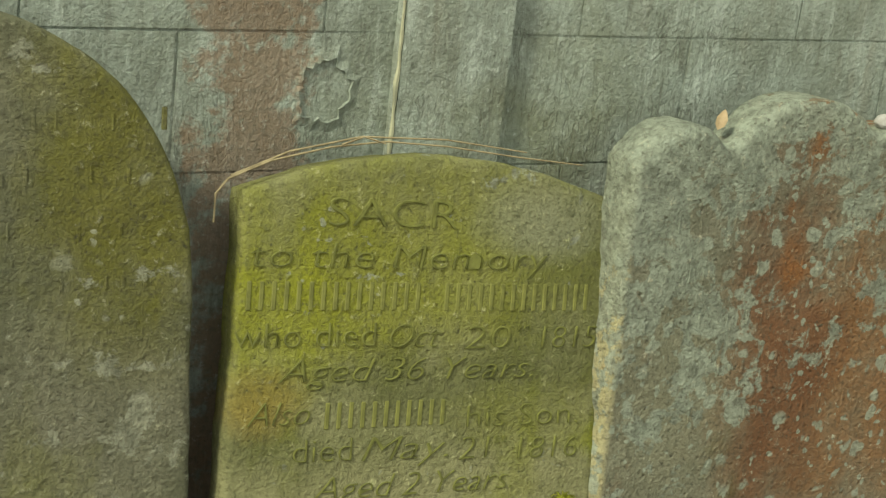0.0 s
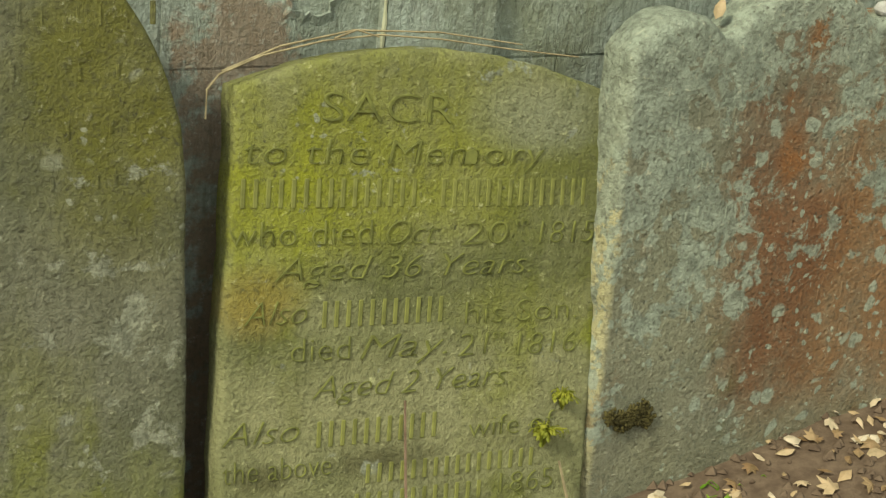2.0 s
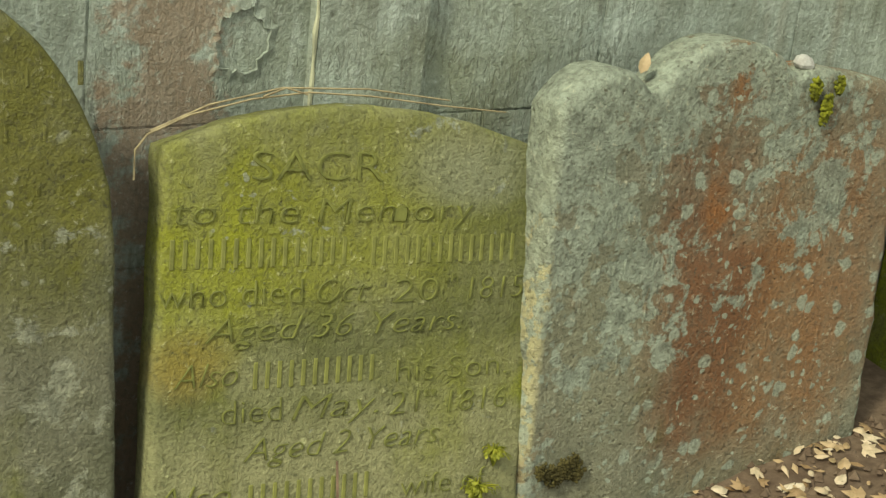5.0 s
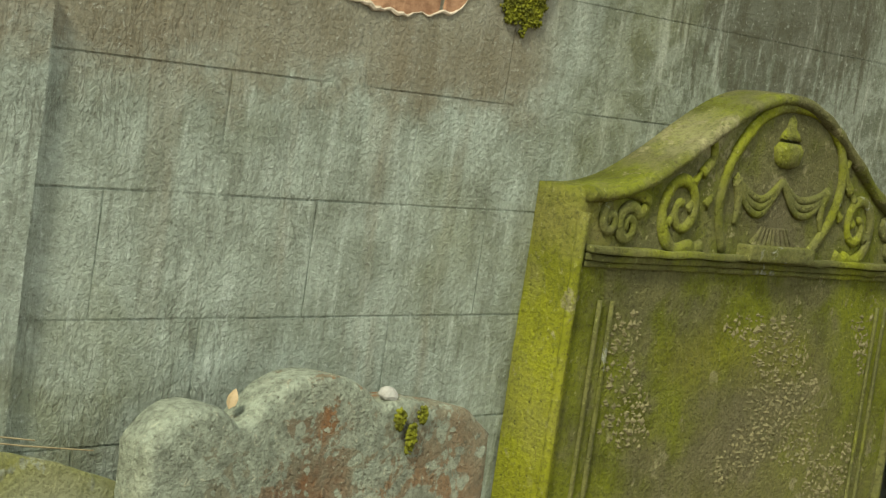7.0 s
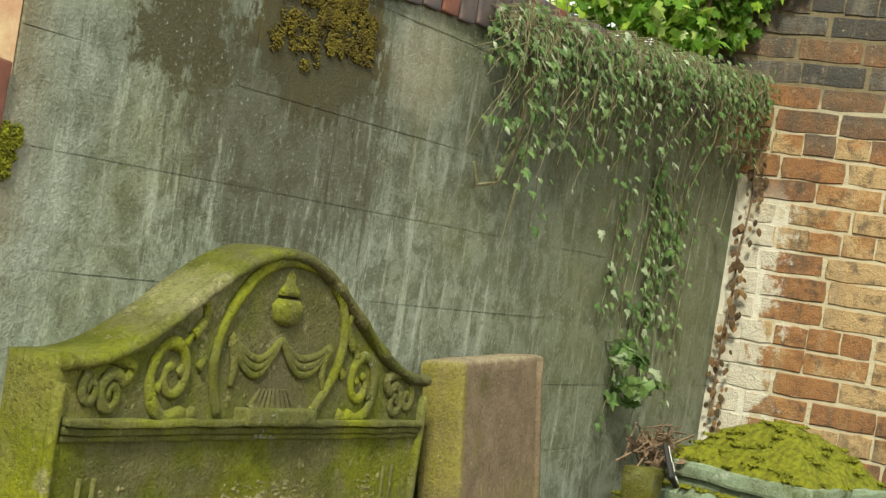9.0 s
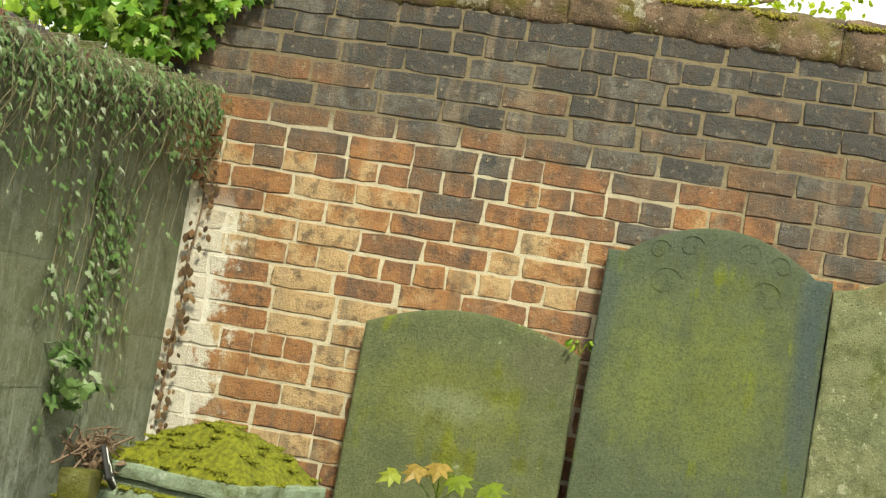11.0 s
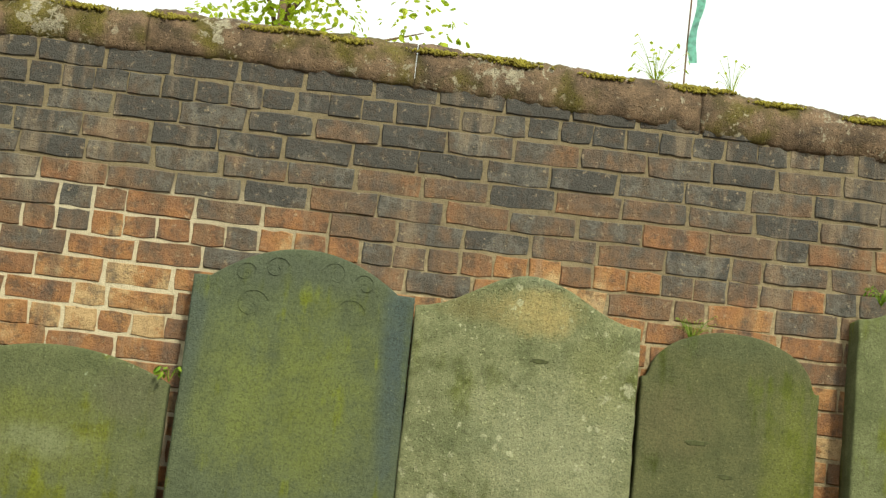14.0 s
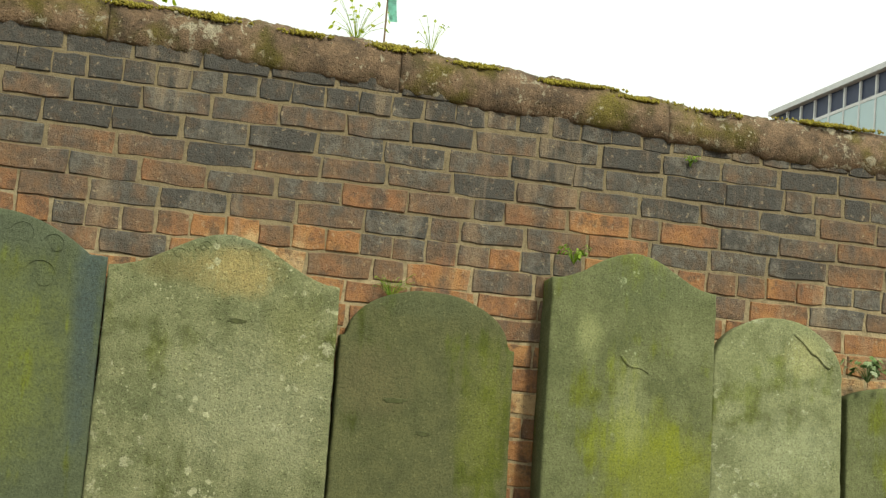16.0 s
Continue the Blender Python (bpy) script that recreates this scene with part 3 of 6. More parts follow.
part("broken_edge", bm, plain_mat("broken_plaster", (0.62, 0.54, 0.42), (0.40, 0.33, 0.24), 60, 0.95, 0.8), wall_a, "pale broken edge of the render")

# bared bricks where render has fallen off
for x0, x1, z0, z1 in ((-3.972, -3.912, 1.335, 1.416), (-3.909, -3.696, 1.335, 1.415), (-3.691, -3.61, 1.335, 1.415)):
    bm = bmesh.new()
    box(bm, x0, x1, 0.0002, 0.05, z0, z1, 0.004)
    bmesh.ops.subdivide_edges(bm, edges=bm.edges, cuts=8, use_grid_fill=True)
    rough_up(bm, 0.0018, 40, x0)
    for v in bm.verts:
        v.co.z = max(v.co.z, min(patch_top(v.co.x), 1.414) + 0.001)
    part("bare_brick", bm, M_BARE, wall_a)

# brick-on-edge coping
rnd = random.Random(5)


def edge_brick(x, z, red, tilt):
    b = bmesh.new()
    box(b, -0.036, 0.036, -0.012, 0.215, 0, 0.108, 0.005, 2)
    bmesh.ops.subdivide_edges(b, edges=[e for e in b.edges if e.calc_length() > 0.04], cuts=2)
    rough_up(b, 0.0022, 30, x)
    o = part("coping_brick", b, M_EDGE_RED if red else M_EDGE, wall_a)
    o.matrix_world = pose(x, 0, z, 0, tilt, 0)


x = -5.6
while x < STEP - 0.05:
    edge_brick(x, LOW + 0.002 + rnd.uniform(-0.003, 0.003), x > STEP - 0.09 or x < -3.99 and rnd.random() < 0.8, rnd.uniform(-2, 2))
    x += 0.0825
x = STEP + 0.04
while x < -0.35:
    edge_brick(x, HIGH + 0.002 + 0.05 * min(max(x + 2.9, 0), 1.4) + rnd.uniform(-0.004, 0.004), rnd.random() < 0.45, rnd.uniform(-3, 3))
    x += 0.0825
bm = bmesh.new()
box(bm, -9, STEP, 0.0, 0.2, LOW - 0.002, LOW + 0.09)
box(bm, STEP, -0.3, 0.0, 0.2, HIGH - 0.002, HIGH + 0.075)
rough_up(bm, 0.003, 8)
part("mortar_bed", bm, M_RENDER, wall_a)

# ---- brick wall ----
COURSE, TOP0 = 0.081, 1.95
wall_b = empty("wall_brick")
tagged(wall_b, "old red and blackened brick wall with thick pale mortar", "wall", kind="structure")
COPING_Y = (-9.0, -6.8, -4.6, -4.15, -3.3, -3.0, -2.1, -1.25, 0.3)
COPING_LOW = (2.28, 2.33, 2.392, 2.409, 2.440, 2.468, 2.500, 2.521, 2.537)
COPING_HIGH = (2.46, 2.48, 2.563, 2.566, 2.622, 2.640, 2.664, 2.679, 2.690)


def coping_base(y):
    return float(np.interp(y, COPING_Y, COPING_LOW))


def coping_top(y):
    return float(np.interp(y, COPING_Y, COPING_HIGH))


bm = bmesh.new()
rings = []
for y in COPING_Y:
    t = coping_base(y) + 0.03
    rings.append([bm.verts.new(c) for c in ((0.0015, y, -0.1), (0.34, y, -0.1), (0.34, y, t), (0.0015, y, t))])
for A, B in zip(rings, rings[1:]):
    for k in range(4):
        bm.faces.new((A[k], A[(k + 1) % 4], B[(k + 1) % 4], B[k]))
bm.faces.new(rings[0])
bm.faces.new(rings[-1])
bmesh.ops.recalc_face_normals(bm, faces=bm.faces)
part("mortar_core", bm, M_MORTAR, wall_b)


# ---- headstones ----
def arc_top(w, rise, shoulder=0.0, flare=0.0):
    """Height above the springing: a segment arch between two shoulders."""
    def f(u):
        t = (u - shoulder) / (w - 2 * shoulder)
        if t <= 0 or t >= 1:
            return 0.0
        return rise * max(0.0, 1 - abs(2 * t - 1) ** 2.0) ** 0.5 if flare == 0 else rise * (1 - abs(2 * t - 1) ** 2)
    return f


def ogee_top(w, rise, power=1.0):
    """A raised round head that sweeps down in a hollow curve to both shoulders."""
    def f(u):
        t = abs(2 * u / w - 1)
        return rise * (0.5 + 0.5 * math.cos(math.pi * min(t * power, 1.0)))
    return f


def headstone_mesh(w, h, thick, top, bevel=0.008, relief=0.004, seed=0.0, nu=56, nv=48, chip=0.0):
    """Slab with its front at y = 0; h is the height of the shoulders."""
    b = bmesh.new()
    us = [w * (0.5 - 0.5 * math.cos(math.pi * i / nu)) * 0.4 + w * i / nu * 0.6 for i in range(nu + 1)]

    def edge(u, v):
        k = chip * noise.noise(Vector((u * 14, v * 14, seed))) + chip * 0.6 * noise.noise(Vector((u * 40, v * 40, seed + 5)))
        return k
    front = []
    for j in range(nv + 1):
        row = []
        for u in us:
            tt = h + top(u) + edge(u, 3)
            uu = bevel + u * (w - 2 * bevel) / w
            v = (tt - bevel) * j / nv
            if u in (us[0], us[-1]):
                uu += edge(v, 7)
            y = relief * noise.noise(Vector((u * 5, v * 5, seed))) + relief * 0.5 * noise.noise(Vector((u * 22, v * 22, seed)))
            row.append(b.verts.new((uu, y, v)))
        front.append(row)
    for j in range(nv):
        for i in range(nu):
            b.faces.new((front[j][i], front[j][i + 1], front[j + 1][i + 1], front[j + 1][i]))
    rim = front[0] + [r[-1] for r in front[1:]] + front[-1][-2::-1] + [r[0] for r in front[-2:0:-1]]
    cen = Vector((w / 2, 0, h / 2))

    def ring(off, y):
        out = []
        for v in rim:
            d = Vector((v.co.x - cen.x, 0, v.co.z - cen.z))
            sx = (1 if d.x > 0 else -1) if abs(v.co.x - w / 2) > w / 2 - bevel * 2.5 else d.x / w
            sz = 1 if v.co.z > h * 0.7 else 0
            o = Vector((sx, 0, sz))
            o = o.normalized() * off if o.length > 0.01 else o
            out.append(b.verts.new((v.co.x + o.x, y + v.co.y * 0.3, v.co.z + o.z)))
        return out
    rings = [rim, ring(bevel * 0.7, bevel * 0.35), ring(bevel, bevel), ring(bevel, thick * 0.55), ring(bevel * 0.9, thick - bevel), ring(0.0, thick)]
    for A, B in zip(rings, rings[1:]):
        for k in range(len(A)):
            q = (k + 1) % len(A)
            b.faces.new((A[q], A[k], B[k], B[q]))
    b.faces.new(rings[-1])
    return b


def on_a(x, y, z, lean, roll=0.0):
    """A stone against the rendered wall: its front foot at x, y, z, leaning back by lean radians."""
    return pose(x, y, z, -math.degrees(lean), roll, 0)


def on_b(y, x, z, lean, roll=0.0):
    return pose(x, y, z, 0, 0, -90) @ pose(0, 0, 0, -math.degrees(lean), roll, 0)


def headstone(label, m, w, h, thick, top, material, **kw):
    o = empty("headstone", m)
    tagged(o, label, "headstone", "headstones set along the walls")
    part("slab", headstone_mesh(w, h, thick, top, **kw), material, o, smooth=True)
    return o


G_S0 = grave_mat("stone_grey_green", (0.17, 0.17, 0.105), (0.10, 0.105, 0.06), 0.35, (0.15, 0.16, 0.02), 0.3, (0.30, 0.31, 0.22), seed=1, crust=0.35, pits=0.1, grain=1.3,
                 zones=((0.46, 0.68, 0.13, 0.22, 0.75, (0.135, 0.13, 0.012)), (0.25, 0.38, 0.32, 0.13, 0.55, (0.215, 0.21, 0.15)), (0.30, 0.16, 0.35, 0.09, 0.6, (0.20, 0.215, 0.05)), (0.12, 0.76, 0.22, 0.05, 0.4, (0.28, 0.27, 0.21))))
G_S1 = grave_mat("stone_yellow_green", (0.24, 0.24, 0.115), (0.16, 0.165, 0.07), 0.3, (0.20, 0.22, 0.015), 0.1, (0.30, 0.32, 0.24), seed=2.2, pits=0.2, crust=0.2, grain=1.3,
                 zones=((0.20, 0.60, 0.30, 0.13, 0.75, (0.215, 0.225, 0.014)), (0.07, 0.52, 0.10, 0.10, 0.7, (0.25, 0.265, 0.014)), (0.05, 0.43, 0.06, 0.045, 0.75, (0.27, 0.20, 0.04)),
                        (0.30, 0.45, 0.24, 0.05, 0.6, (0.085, 0.095, 0.028)), (0.48, 0.56, 0.10, 0.12, 0.6, (0.10, 0.11, 0.03)), (0.42, 0.66, 0.10, 0.05, 0.7, (0.24, 0.25, 0.17)),
                        (0.12, 0.36, 0.12, 0.045, 0.5, (0.10, 0.11, 0.035)), (0.27, 0.27, 0.32, 0.09, 0.6, (0.30, 0.29, 0.15)), (0.42, 0.40, 0.12, 0.05, 0.45, (0.19, 0.20, 0.03)), (0.22, 0.215, 0.09, 0.022, 0.8, (0.06, 0.055, 0.02)), (0.06, 0.205, 0.04, 0.02, 0.7, (0.07, 0.065, 0.022))))
G_S2 = grave_mat("stone_lichen_red", (0.22, 0.215, 0.15), (0.16, 0.165, 0.115), 0.12, (0.16, 0.17, 0.05), 0.85, (0.31, 0.355, 0.275), 0.12, (0.24, 0.105, 0.035), seed=3.1, crust=0.55, rise=0.35, grain=1.5,
                 zones=((0.46, 0.36, 0.26, 0.27, 0.9, (0.25, 0.125, 0.05)), (0.29, 0.42, 0.11, 0.30, 0.9, (0.16, 0.075, 0.035)), (0.58, 0.52, 0.10, 0.22, 0.6, (0.23, 0.135, 0.07)),
                        # last zone here tints the left side face as the sun lights it
                        (0.07, 0.30, 0.15, 0.28, 0.6, (0.235, 0.235, 0.15)), (0.35, 0.06, 0.42, 0.10, 0.8, (0.19, 0.185, 0.115)), (0.0, 0.35, 0.014, 0.4, 0.8, (0.46, 0.42, 0.22))))
G_C = grave_mat("stone_carved_green", (0.15, 0.145, 0.055), (0.09, 0.09, 0.036), 0.72, (0.175, 0.20, 0.007), 0.1, (0.30, 0.28, 0.14), seed=5.7, streak=0.25, crust=0.3, grain=1.5,
                # third and fourth zones paint the sunlit left side and the lit top
                zones=((0.68, 0.40, 0.46, 0.32, 0.6, (0.18, 0.155, 0.085)), (0.55, 0.72, 0.30, 0.07, 0.5, (0.20, 0.20, 0.015)), (0.0, 0.55, 0.03, 0.38, 0.6, (0.33, 0.34, 0.014)), (0.23, 1.14, 0.24, 0.05, 0.75, (0.26, 0.25, 0.13)),
                       (0.60, 0.98, 0.15, 0.10, 0.7, (0.12, 0.105, 0.06)), (0.05, 0.95, 0.10, 0.06, 0.6, (0.20, 0.18, 0.06)), (1.12, 1.05, 0.16, 0.10, 0.5, (0.075, 0.08, 0.03))))
G_CR = grave_mat("stone_carved_raised", (0.17, 0.17, 0.05), (0.095, 0.10, 0.035), 0.68, (0.26, 0.285, 0.012), 0.0, seed=5.1, streak=0.2, grain=1.5, crust=0.2)
G_R = grave_mat("stone_red_sand", (0.215, 0.16, 0.105), (0.14, 0.105, 0.07), 0.3, (0.17, 0.16, 0.04), 0.1, (0.4, 0.35, 0.22), seed=6.1, streak=0.3,
                # first two zones paint the lit upper left side and lit top face
                zones=((0.0, 0.80, 0.03, 0.25, 0.8, (0.24, 0.225, 0.03)), (0.20, 0.94, 0.30, 0.015, 0.7, (0.42, 0.36, 0.24)), (0.25, 0.45, 0.3, 0.2, 0.5, (0.21, 0.19, 0.07))))
G_B1 = grave_mat("slate_olive", (0.115, 0.13, 0.06), (0.085, 0.10, 0.045), 0.4, (0.16, 0.18, 0.014), 0.1, (0.26, 0.30, 0.2), seed=7.7, pits=0.05, streak=0.8,
                 zones=((0.30, 0.80, 0.30, 0.16, 0.4, (0.165, 0.18, 0.018)), (0.34, 0.78, 0.16, 0.06, 0.4, (0.23, 0.25, 0.17)), (0.62, 0.96, 0.12, 0.10, 0.5, (0.10, 0.095, 0.06))))
G_B2 = grave_mat("slate_bright_green", (0.09, 0.11, 0.06), (0.07, 0.085, 0.048), 0.35, (0.15, 0.18, 0.014), 0.0, seed=8.4, pits=0.05, streak=0.9,
                 zones=((0.42, 1.00, 0.22, 0.34, 0.42, (0.165, 0.19, 0.02)), (0.16, 1.00, 0.12, 0.28, 0.5, (0.15, 0.175, 0.04)), (0.70, 1.22, 0.06, 0.45, 0.8, (0.048, 0.07, 0.075)), (0.35, 1.43, 0.34, 0.08, 0.6, (0.075, 0.09, 0.065)), (0.02, 1.25, 0.04, 0.30, 0.6, (0.06, 0.08, 0.075))))
G_B3 = grave_mat("sandstone_pale", (0.20, 0.21, 0.11), (0.11, 0.125, 0.06), 0.35, (0.11, 0.13, 0.03), 0.25, (0.38, 0.39, 0.25), seed=9.3, pits=0.6, crust=0.3, grain=1.4,
                 zones=((0.40, 1.37, 0.15, 0.08, 0.85, (0.36, 0.28, 0.115)), (0.20, 1.36, 0.13, 0.05, 0.6, (0.15, 0.12, 0.045)), (0.20, 0.93, 0.20, 0.07, 0.6, (0.085, 0.105, 0.05)), (0.48, 0.95, 0.26, 0.24, 0.5, (0.31, 0.32, 0.20)), (0.62, 1.18, 0.10, 0.16, 0.4, (0.17, 0.175, 0.06)), (0.37, 1.48, 0.20, 0.035, 0.6, (0.13, 0.15, 0.10))))
G_B4 = grave_mat("slate_dark_olive", (0.10, 0.105, 0.045), (0.068, 0.075, 0.033), 0.5, (0.085, 0.11, 0.012), 0.0, seed=10.9, pits=0.15, streak=0.8,
                 zones=((0.50, 0.95, 0.09, 0.28, 0.55, (0.13, 0.15, 0.02)), (0.12, 1.06, 0.13, 0.12, 0.5, (0.115, 0.10, 0.05)), (0.30, 1.33, 0.25, 0.05, 0.5, (0.07, 0.085, 0.045))))
G_B5 = grave_mat("slate_green_block", (0.135, 0.15, 0.07), (0.09, 0.105, 0.045), 0.45, (0.17, 0.20, 0.02), 0.1, (0.27, 0.31, 0.18), seed=12.1, pits=0.2, streak=0.8,
                 # the small pale zones put dappled sunlight into the stone's colour
                 zones=((0.40, 0.80, 0.22, 0.24, 0.6, (0.19, 0.215, 0.018)), (0.14, 1.28, 0.05, 0.08, 0.7, (0.27, 0.29, 0.13)), (0.30, 1.05, 0.07, 0.15, 0.55, (0.26, 0.28, 0.14)), (0.38, 1.48, 0.2, 0.10, 0.6, (0.10, 0.12, 0.06)), (0.50, 1.30, 0.10, 0.10, 0.5, (0.20, 0.22, 0.11))))
G_B6 = grave_mat("slate_flaking_pale", (0.22, 0.24, 0.125), (0.13, 0.145, 0.072), 0.3, (0.14, 0.17, 0.03), 0.25, (0.36, 0.39, 0.25), seed=13.5, pits=0.3, crust=0.3,
                 zones=((0.12, 1.25, 0.10, 0.14, 0.5, (0.16, 0.18, 0.08)), (0.34, 1.28, 0.08, 0.07, 0.6, (0.34, 0.34, 0.16)), (0.30, 0.95, 0.18, 0.12, 0.5, (0.30, 0.33, 0.20))))

# -- along the rendered wall --
s0 = headstone("tall round-headed headstone, grey-green with patchy lichen", on_a(-5.40, -0.215, 0.05, 0.10), 0.545, 0.56, 0.08,
               arc_top(0.545, 0.31), G_S0, seed=1, relief=0.005, chip=0.003)
s1 = headstone("low headstone with gently arched top, bright yellow-green algae", on_a(-4.835, -0.245, 0.03, 0.20, 4.0), 0.545, 0.69, 0.05,
               arc_top(0.545, 0.05, 0, 1), G_S1, seed=2, relief=0.003, chip=0.003)


def lobes(u):
    a = 0.075 * max(0.0, 1 - abs((u - 0.080) / 0.095) ** 2.6)
    c = 0.108 * max(0.0, 1 - abs((u - 0.295) / 0.165) ** 2.4)
    d = 0.062 * max(0.0, 1 - abs((u - 0.47) / 0.20) ** 2.6)
    return max(a, c, d)


s2 = headstone("broad headstone with twin-lobed top, rust-red stone under grey lichen", on_a(-4.275, -0.213, 0.045, 0.06), 0.66, 0.672, 0.08,
               lobes, G_S2, seed=3, relief=0.006, chip=0.006, bevel=0.012)
car = headstone("large carved headstone with ogee top, green with moss", on_a(-3.425, -0.132, 0.10, 0.03, 1.2), 1.19, 1.015, 0.112,
                ogee_top(1.19, 0.22, 1.06), G_C, seed=4, relief=0.003, bevel=0.012)
red = headstone("plain square-topped red sandstone headstone", on_a(-2.075, -0.245, 0.2, 0.12, -3.0), 0.445, 0.935, 0.11,
                lambda u: 0.0, G_R, seed=5, relief=0.003, bevel=0.012, chip=0.003)

# -- along the brick wall --
b1 = headstone("low olive headstone with segmental head, half overgrown", on_b(-0.725, -0.165, 0.40, 0.07), 0.735, 1.01, 0.06, arc_top(0.735, 0.085, 0.0, 1), G_B1, seed=6, relief=0.002)
b2 = headstone("tall dark slate headstone with engraved scrolled head, green streaks", on_b(-1.49, -0.19, 0.40, 0.07), 0.735, 1.378, 0.07, arc_top(0.735, 0.118, 0.055, 1), G_B2, seed=7, relief=0.002)
b3 = headstone("tall pale sandstone headstone with swept ogee head, flaking", on_b(-2.225, -0.20, 0.40, 0.07), 0.755, 1.355, 0.08, ogee_top(0.755, 0.135), G_B3, seed=8, relief=0.004, chip=0.003)
b4 = headstone("dark olive headstone with round head and notched shoulders", on_b(-2.99, -0.18, 0.40, 0.07), 0.60, 1.205, 0.07, arc_top(0.60, 0.17, 0.02), G_B4, seed=9, relief=0.003, chip=0.002)
b5 = headstone("thick tall green headstone with shouldered head", on_b(-3.695, -0.21, 0.40, 0.07), 0.60, 1.47, 0.13, ogee_top(0.60, 0.11), G_B5, seed=10, relief=0.004, chip=0.003)
b6 = headstone("pale flaking round-headed headstone", on_b(-4.29, -0.20, 0.40, 0.07), 0.49, 1.22, 0.07, arc_top(0.49, 0.19), G_B6, seed=11, relief=0.006, chip=0.003)
b7 = headstone("green mossy headstone with arched head", on_b(-4.80, -0.19, 0.40, 0.07), 0.60, 1.15, 0.08, arc_top(0.60, 0.06), G_B5, seed=12, relief=0.004)

# ---- chest tomb in the corner ----
G_T = grave_mat("tomb_stone", (0.28, 0.36, 0.25), (0.17, 0.20, 0.12), 0.45, (0.10, 0.11, 0.02), 0.2, (0.35, 0.4, 0.32), seed=15, streak=0.1)
G_TM = grave_mat("tomb_stone_mossy", (0.16, 0.16, 0.07), (0.11, 0.10, 0.045), 0.95, (0.13, 0.13, 0.012), 0.0, seed=16, streak=0.1)
tomb = empty("chest_tomb", pose(-0.545, -0.44, 0.30, 0, 0, -14))
tagged(tomb, "moss-covered stone chest tomb with stepped hipped lid", "tomb")
for name, hx, hy, z0, z1, bv, mt in (("chest", 0.24, 0.24, 0.0, 0.30, 0.006, G_TM), ("lower_step", 0.375, 0.385, 0.301, 0.36, 0.018, G_TM), ("step", 0.345, 0.355, 0.361, 0.425, 0.02, G_TM), ("ledge", 0.275, 0.275, 0.426, 0.485, 0.018, G_T),
                                 ("moulding", 0.235, 0.24, 0.486, 0.512, 0.008, G_T), ("lid", 0.255, 0.26, 0.513, 0.565, 0.012, G_T)):
    bm = bmesh.new()
    box(bm, -hx, hx, -hy, hy, z0, z1, bv, 2)
    bmesh.ops.subdivide_edges(bm, edges=[e for e in bm.edges if e.calc_length() > 0.06], cuts=5, use_grid_fill=True)
    rough_up(bm, 0.009, 9, z0)
    rough_up(bm, 0.004, 35, z0)
    part(name, bm, mt, tomb)
bm = bmesh.new()
n = 26
g = []
for j in range(n + 1):
    row = []
    for i in range(n + 1):
        u, v = 2 * i / n - 1, 2 * j / n - 1
        h = 0.155 * (1 - max(abs(u), abs(v)) ** 1.7)
        p = Vector((u * 0.25, v * 0.255, 0.555 + h))
        p.z += 0.02 * noise.noise(p * 12) + 0.012 * noise.noise(p * 40)
        row.append(bm.verts.new(p))
    g.append(row)
for j in range(n):
    for i in range(n):
        bm.faces.new((g[j][i], g[j][i + 1], g[j + 1][i + 1], g[j + 1][i]))
part("moss_cover", bm, M_MOSS, tomb, "thick yellow-green moss", smooth=True)

bm = bmesh.new()
rr = random.Random(9)
for hx, hy, z in ((0.345, 0.355, 0.428), (0.375, 0.385, 0.362), (0.275, 0.275, 0.487)):
    for _ in range(60):
        e = rr.uniform(-1, 1)
        at = (-hx + rr.uniform(0, 0.06), e * hy, z) if rr.random() < 0.55 else (e * hx, -hy + rr.uniform(0, 0.06), z)
        moss_pad(bm, rr, at, (0.03, 0.03, 0.006), (0, 0, 1), 9)
for _ in range(90):
    e, f = rr.uniform(-1, 1), rr.uniform(-1, 1)
    moss_pad(bm, rr, (e * 0.245, f * 0.25, 0.56 + 0.155 * (1 - max(abs(e), abs(f)) ** 1.7)), (0.035, 0.035, 0.008), (0, 0, 1), 8)
stuff(part("moss_tuft", bm, M_MOSS, tomb, "moss cushions"))

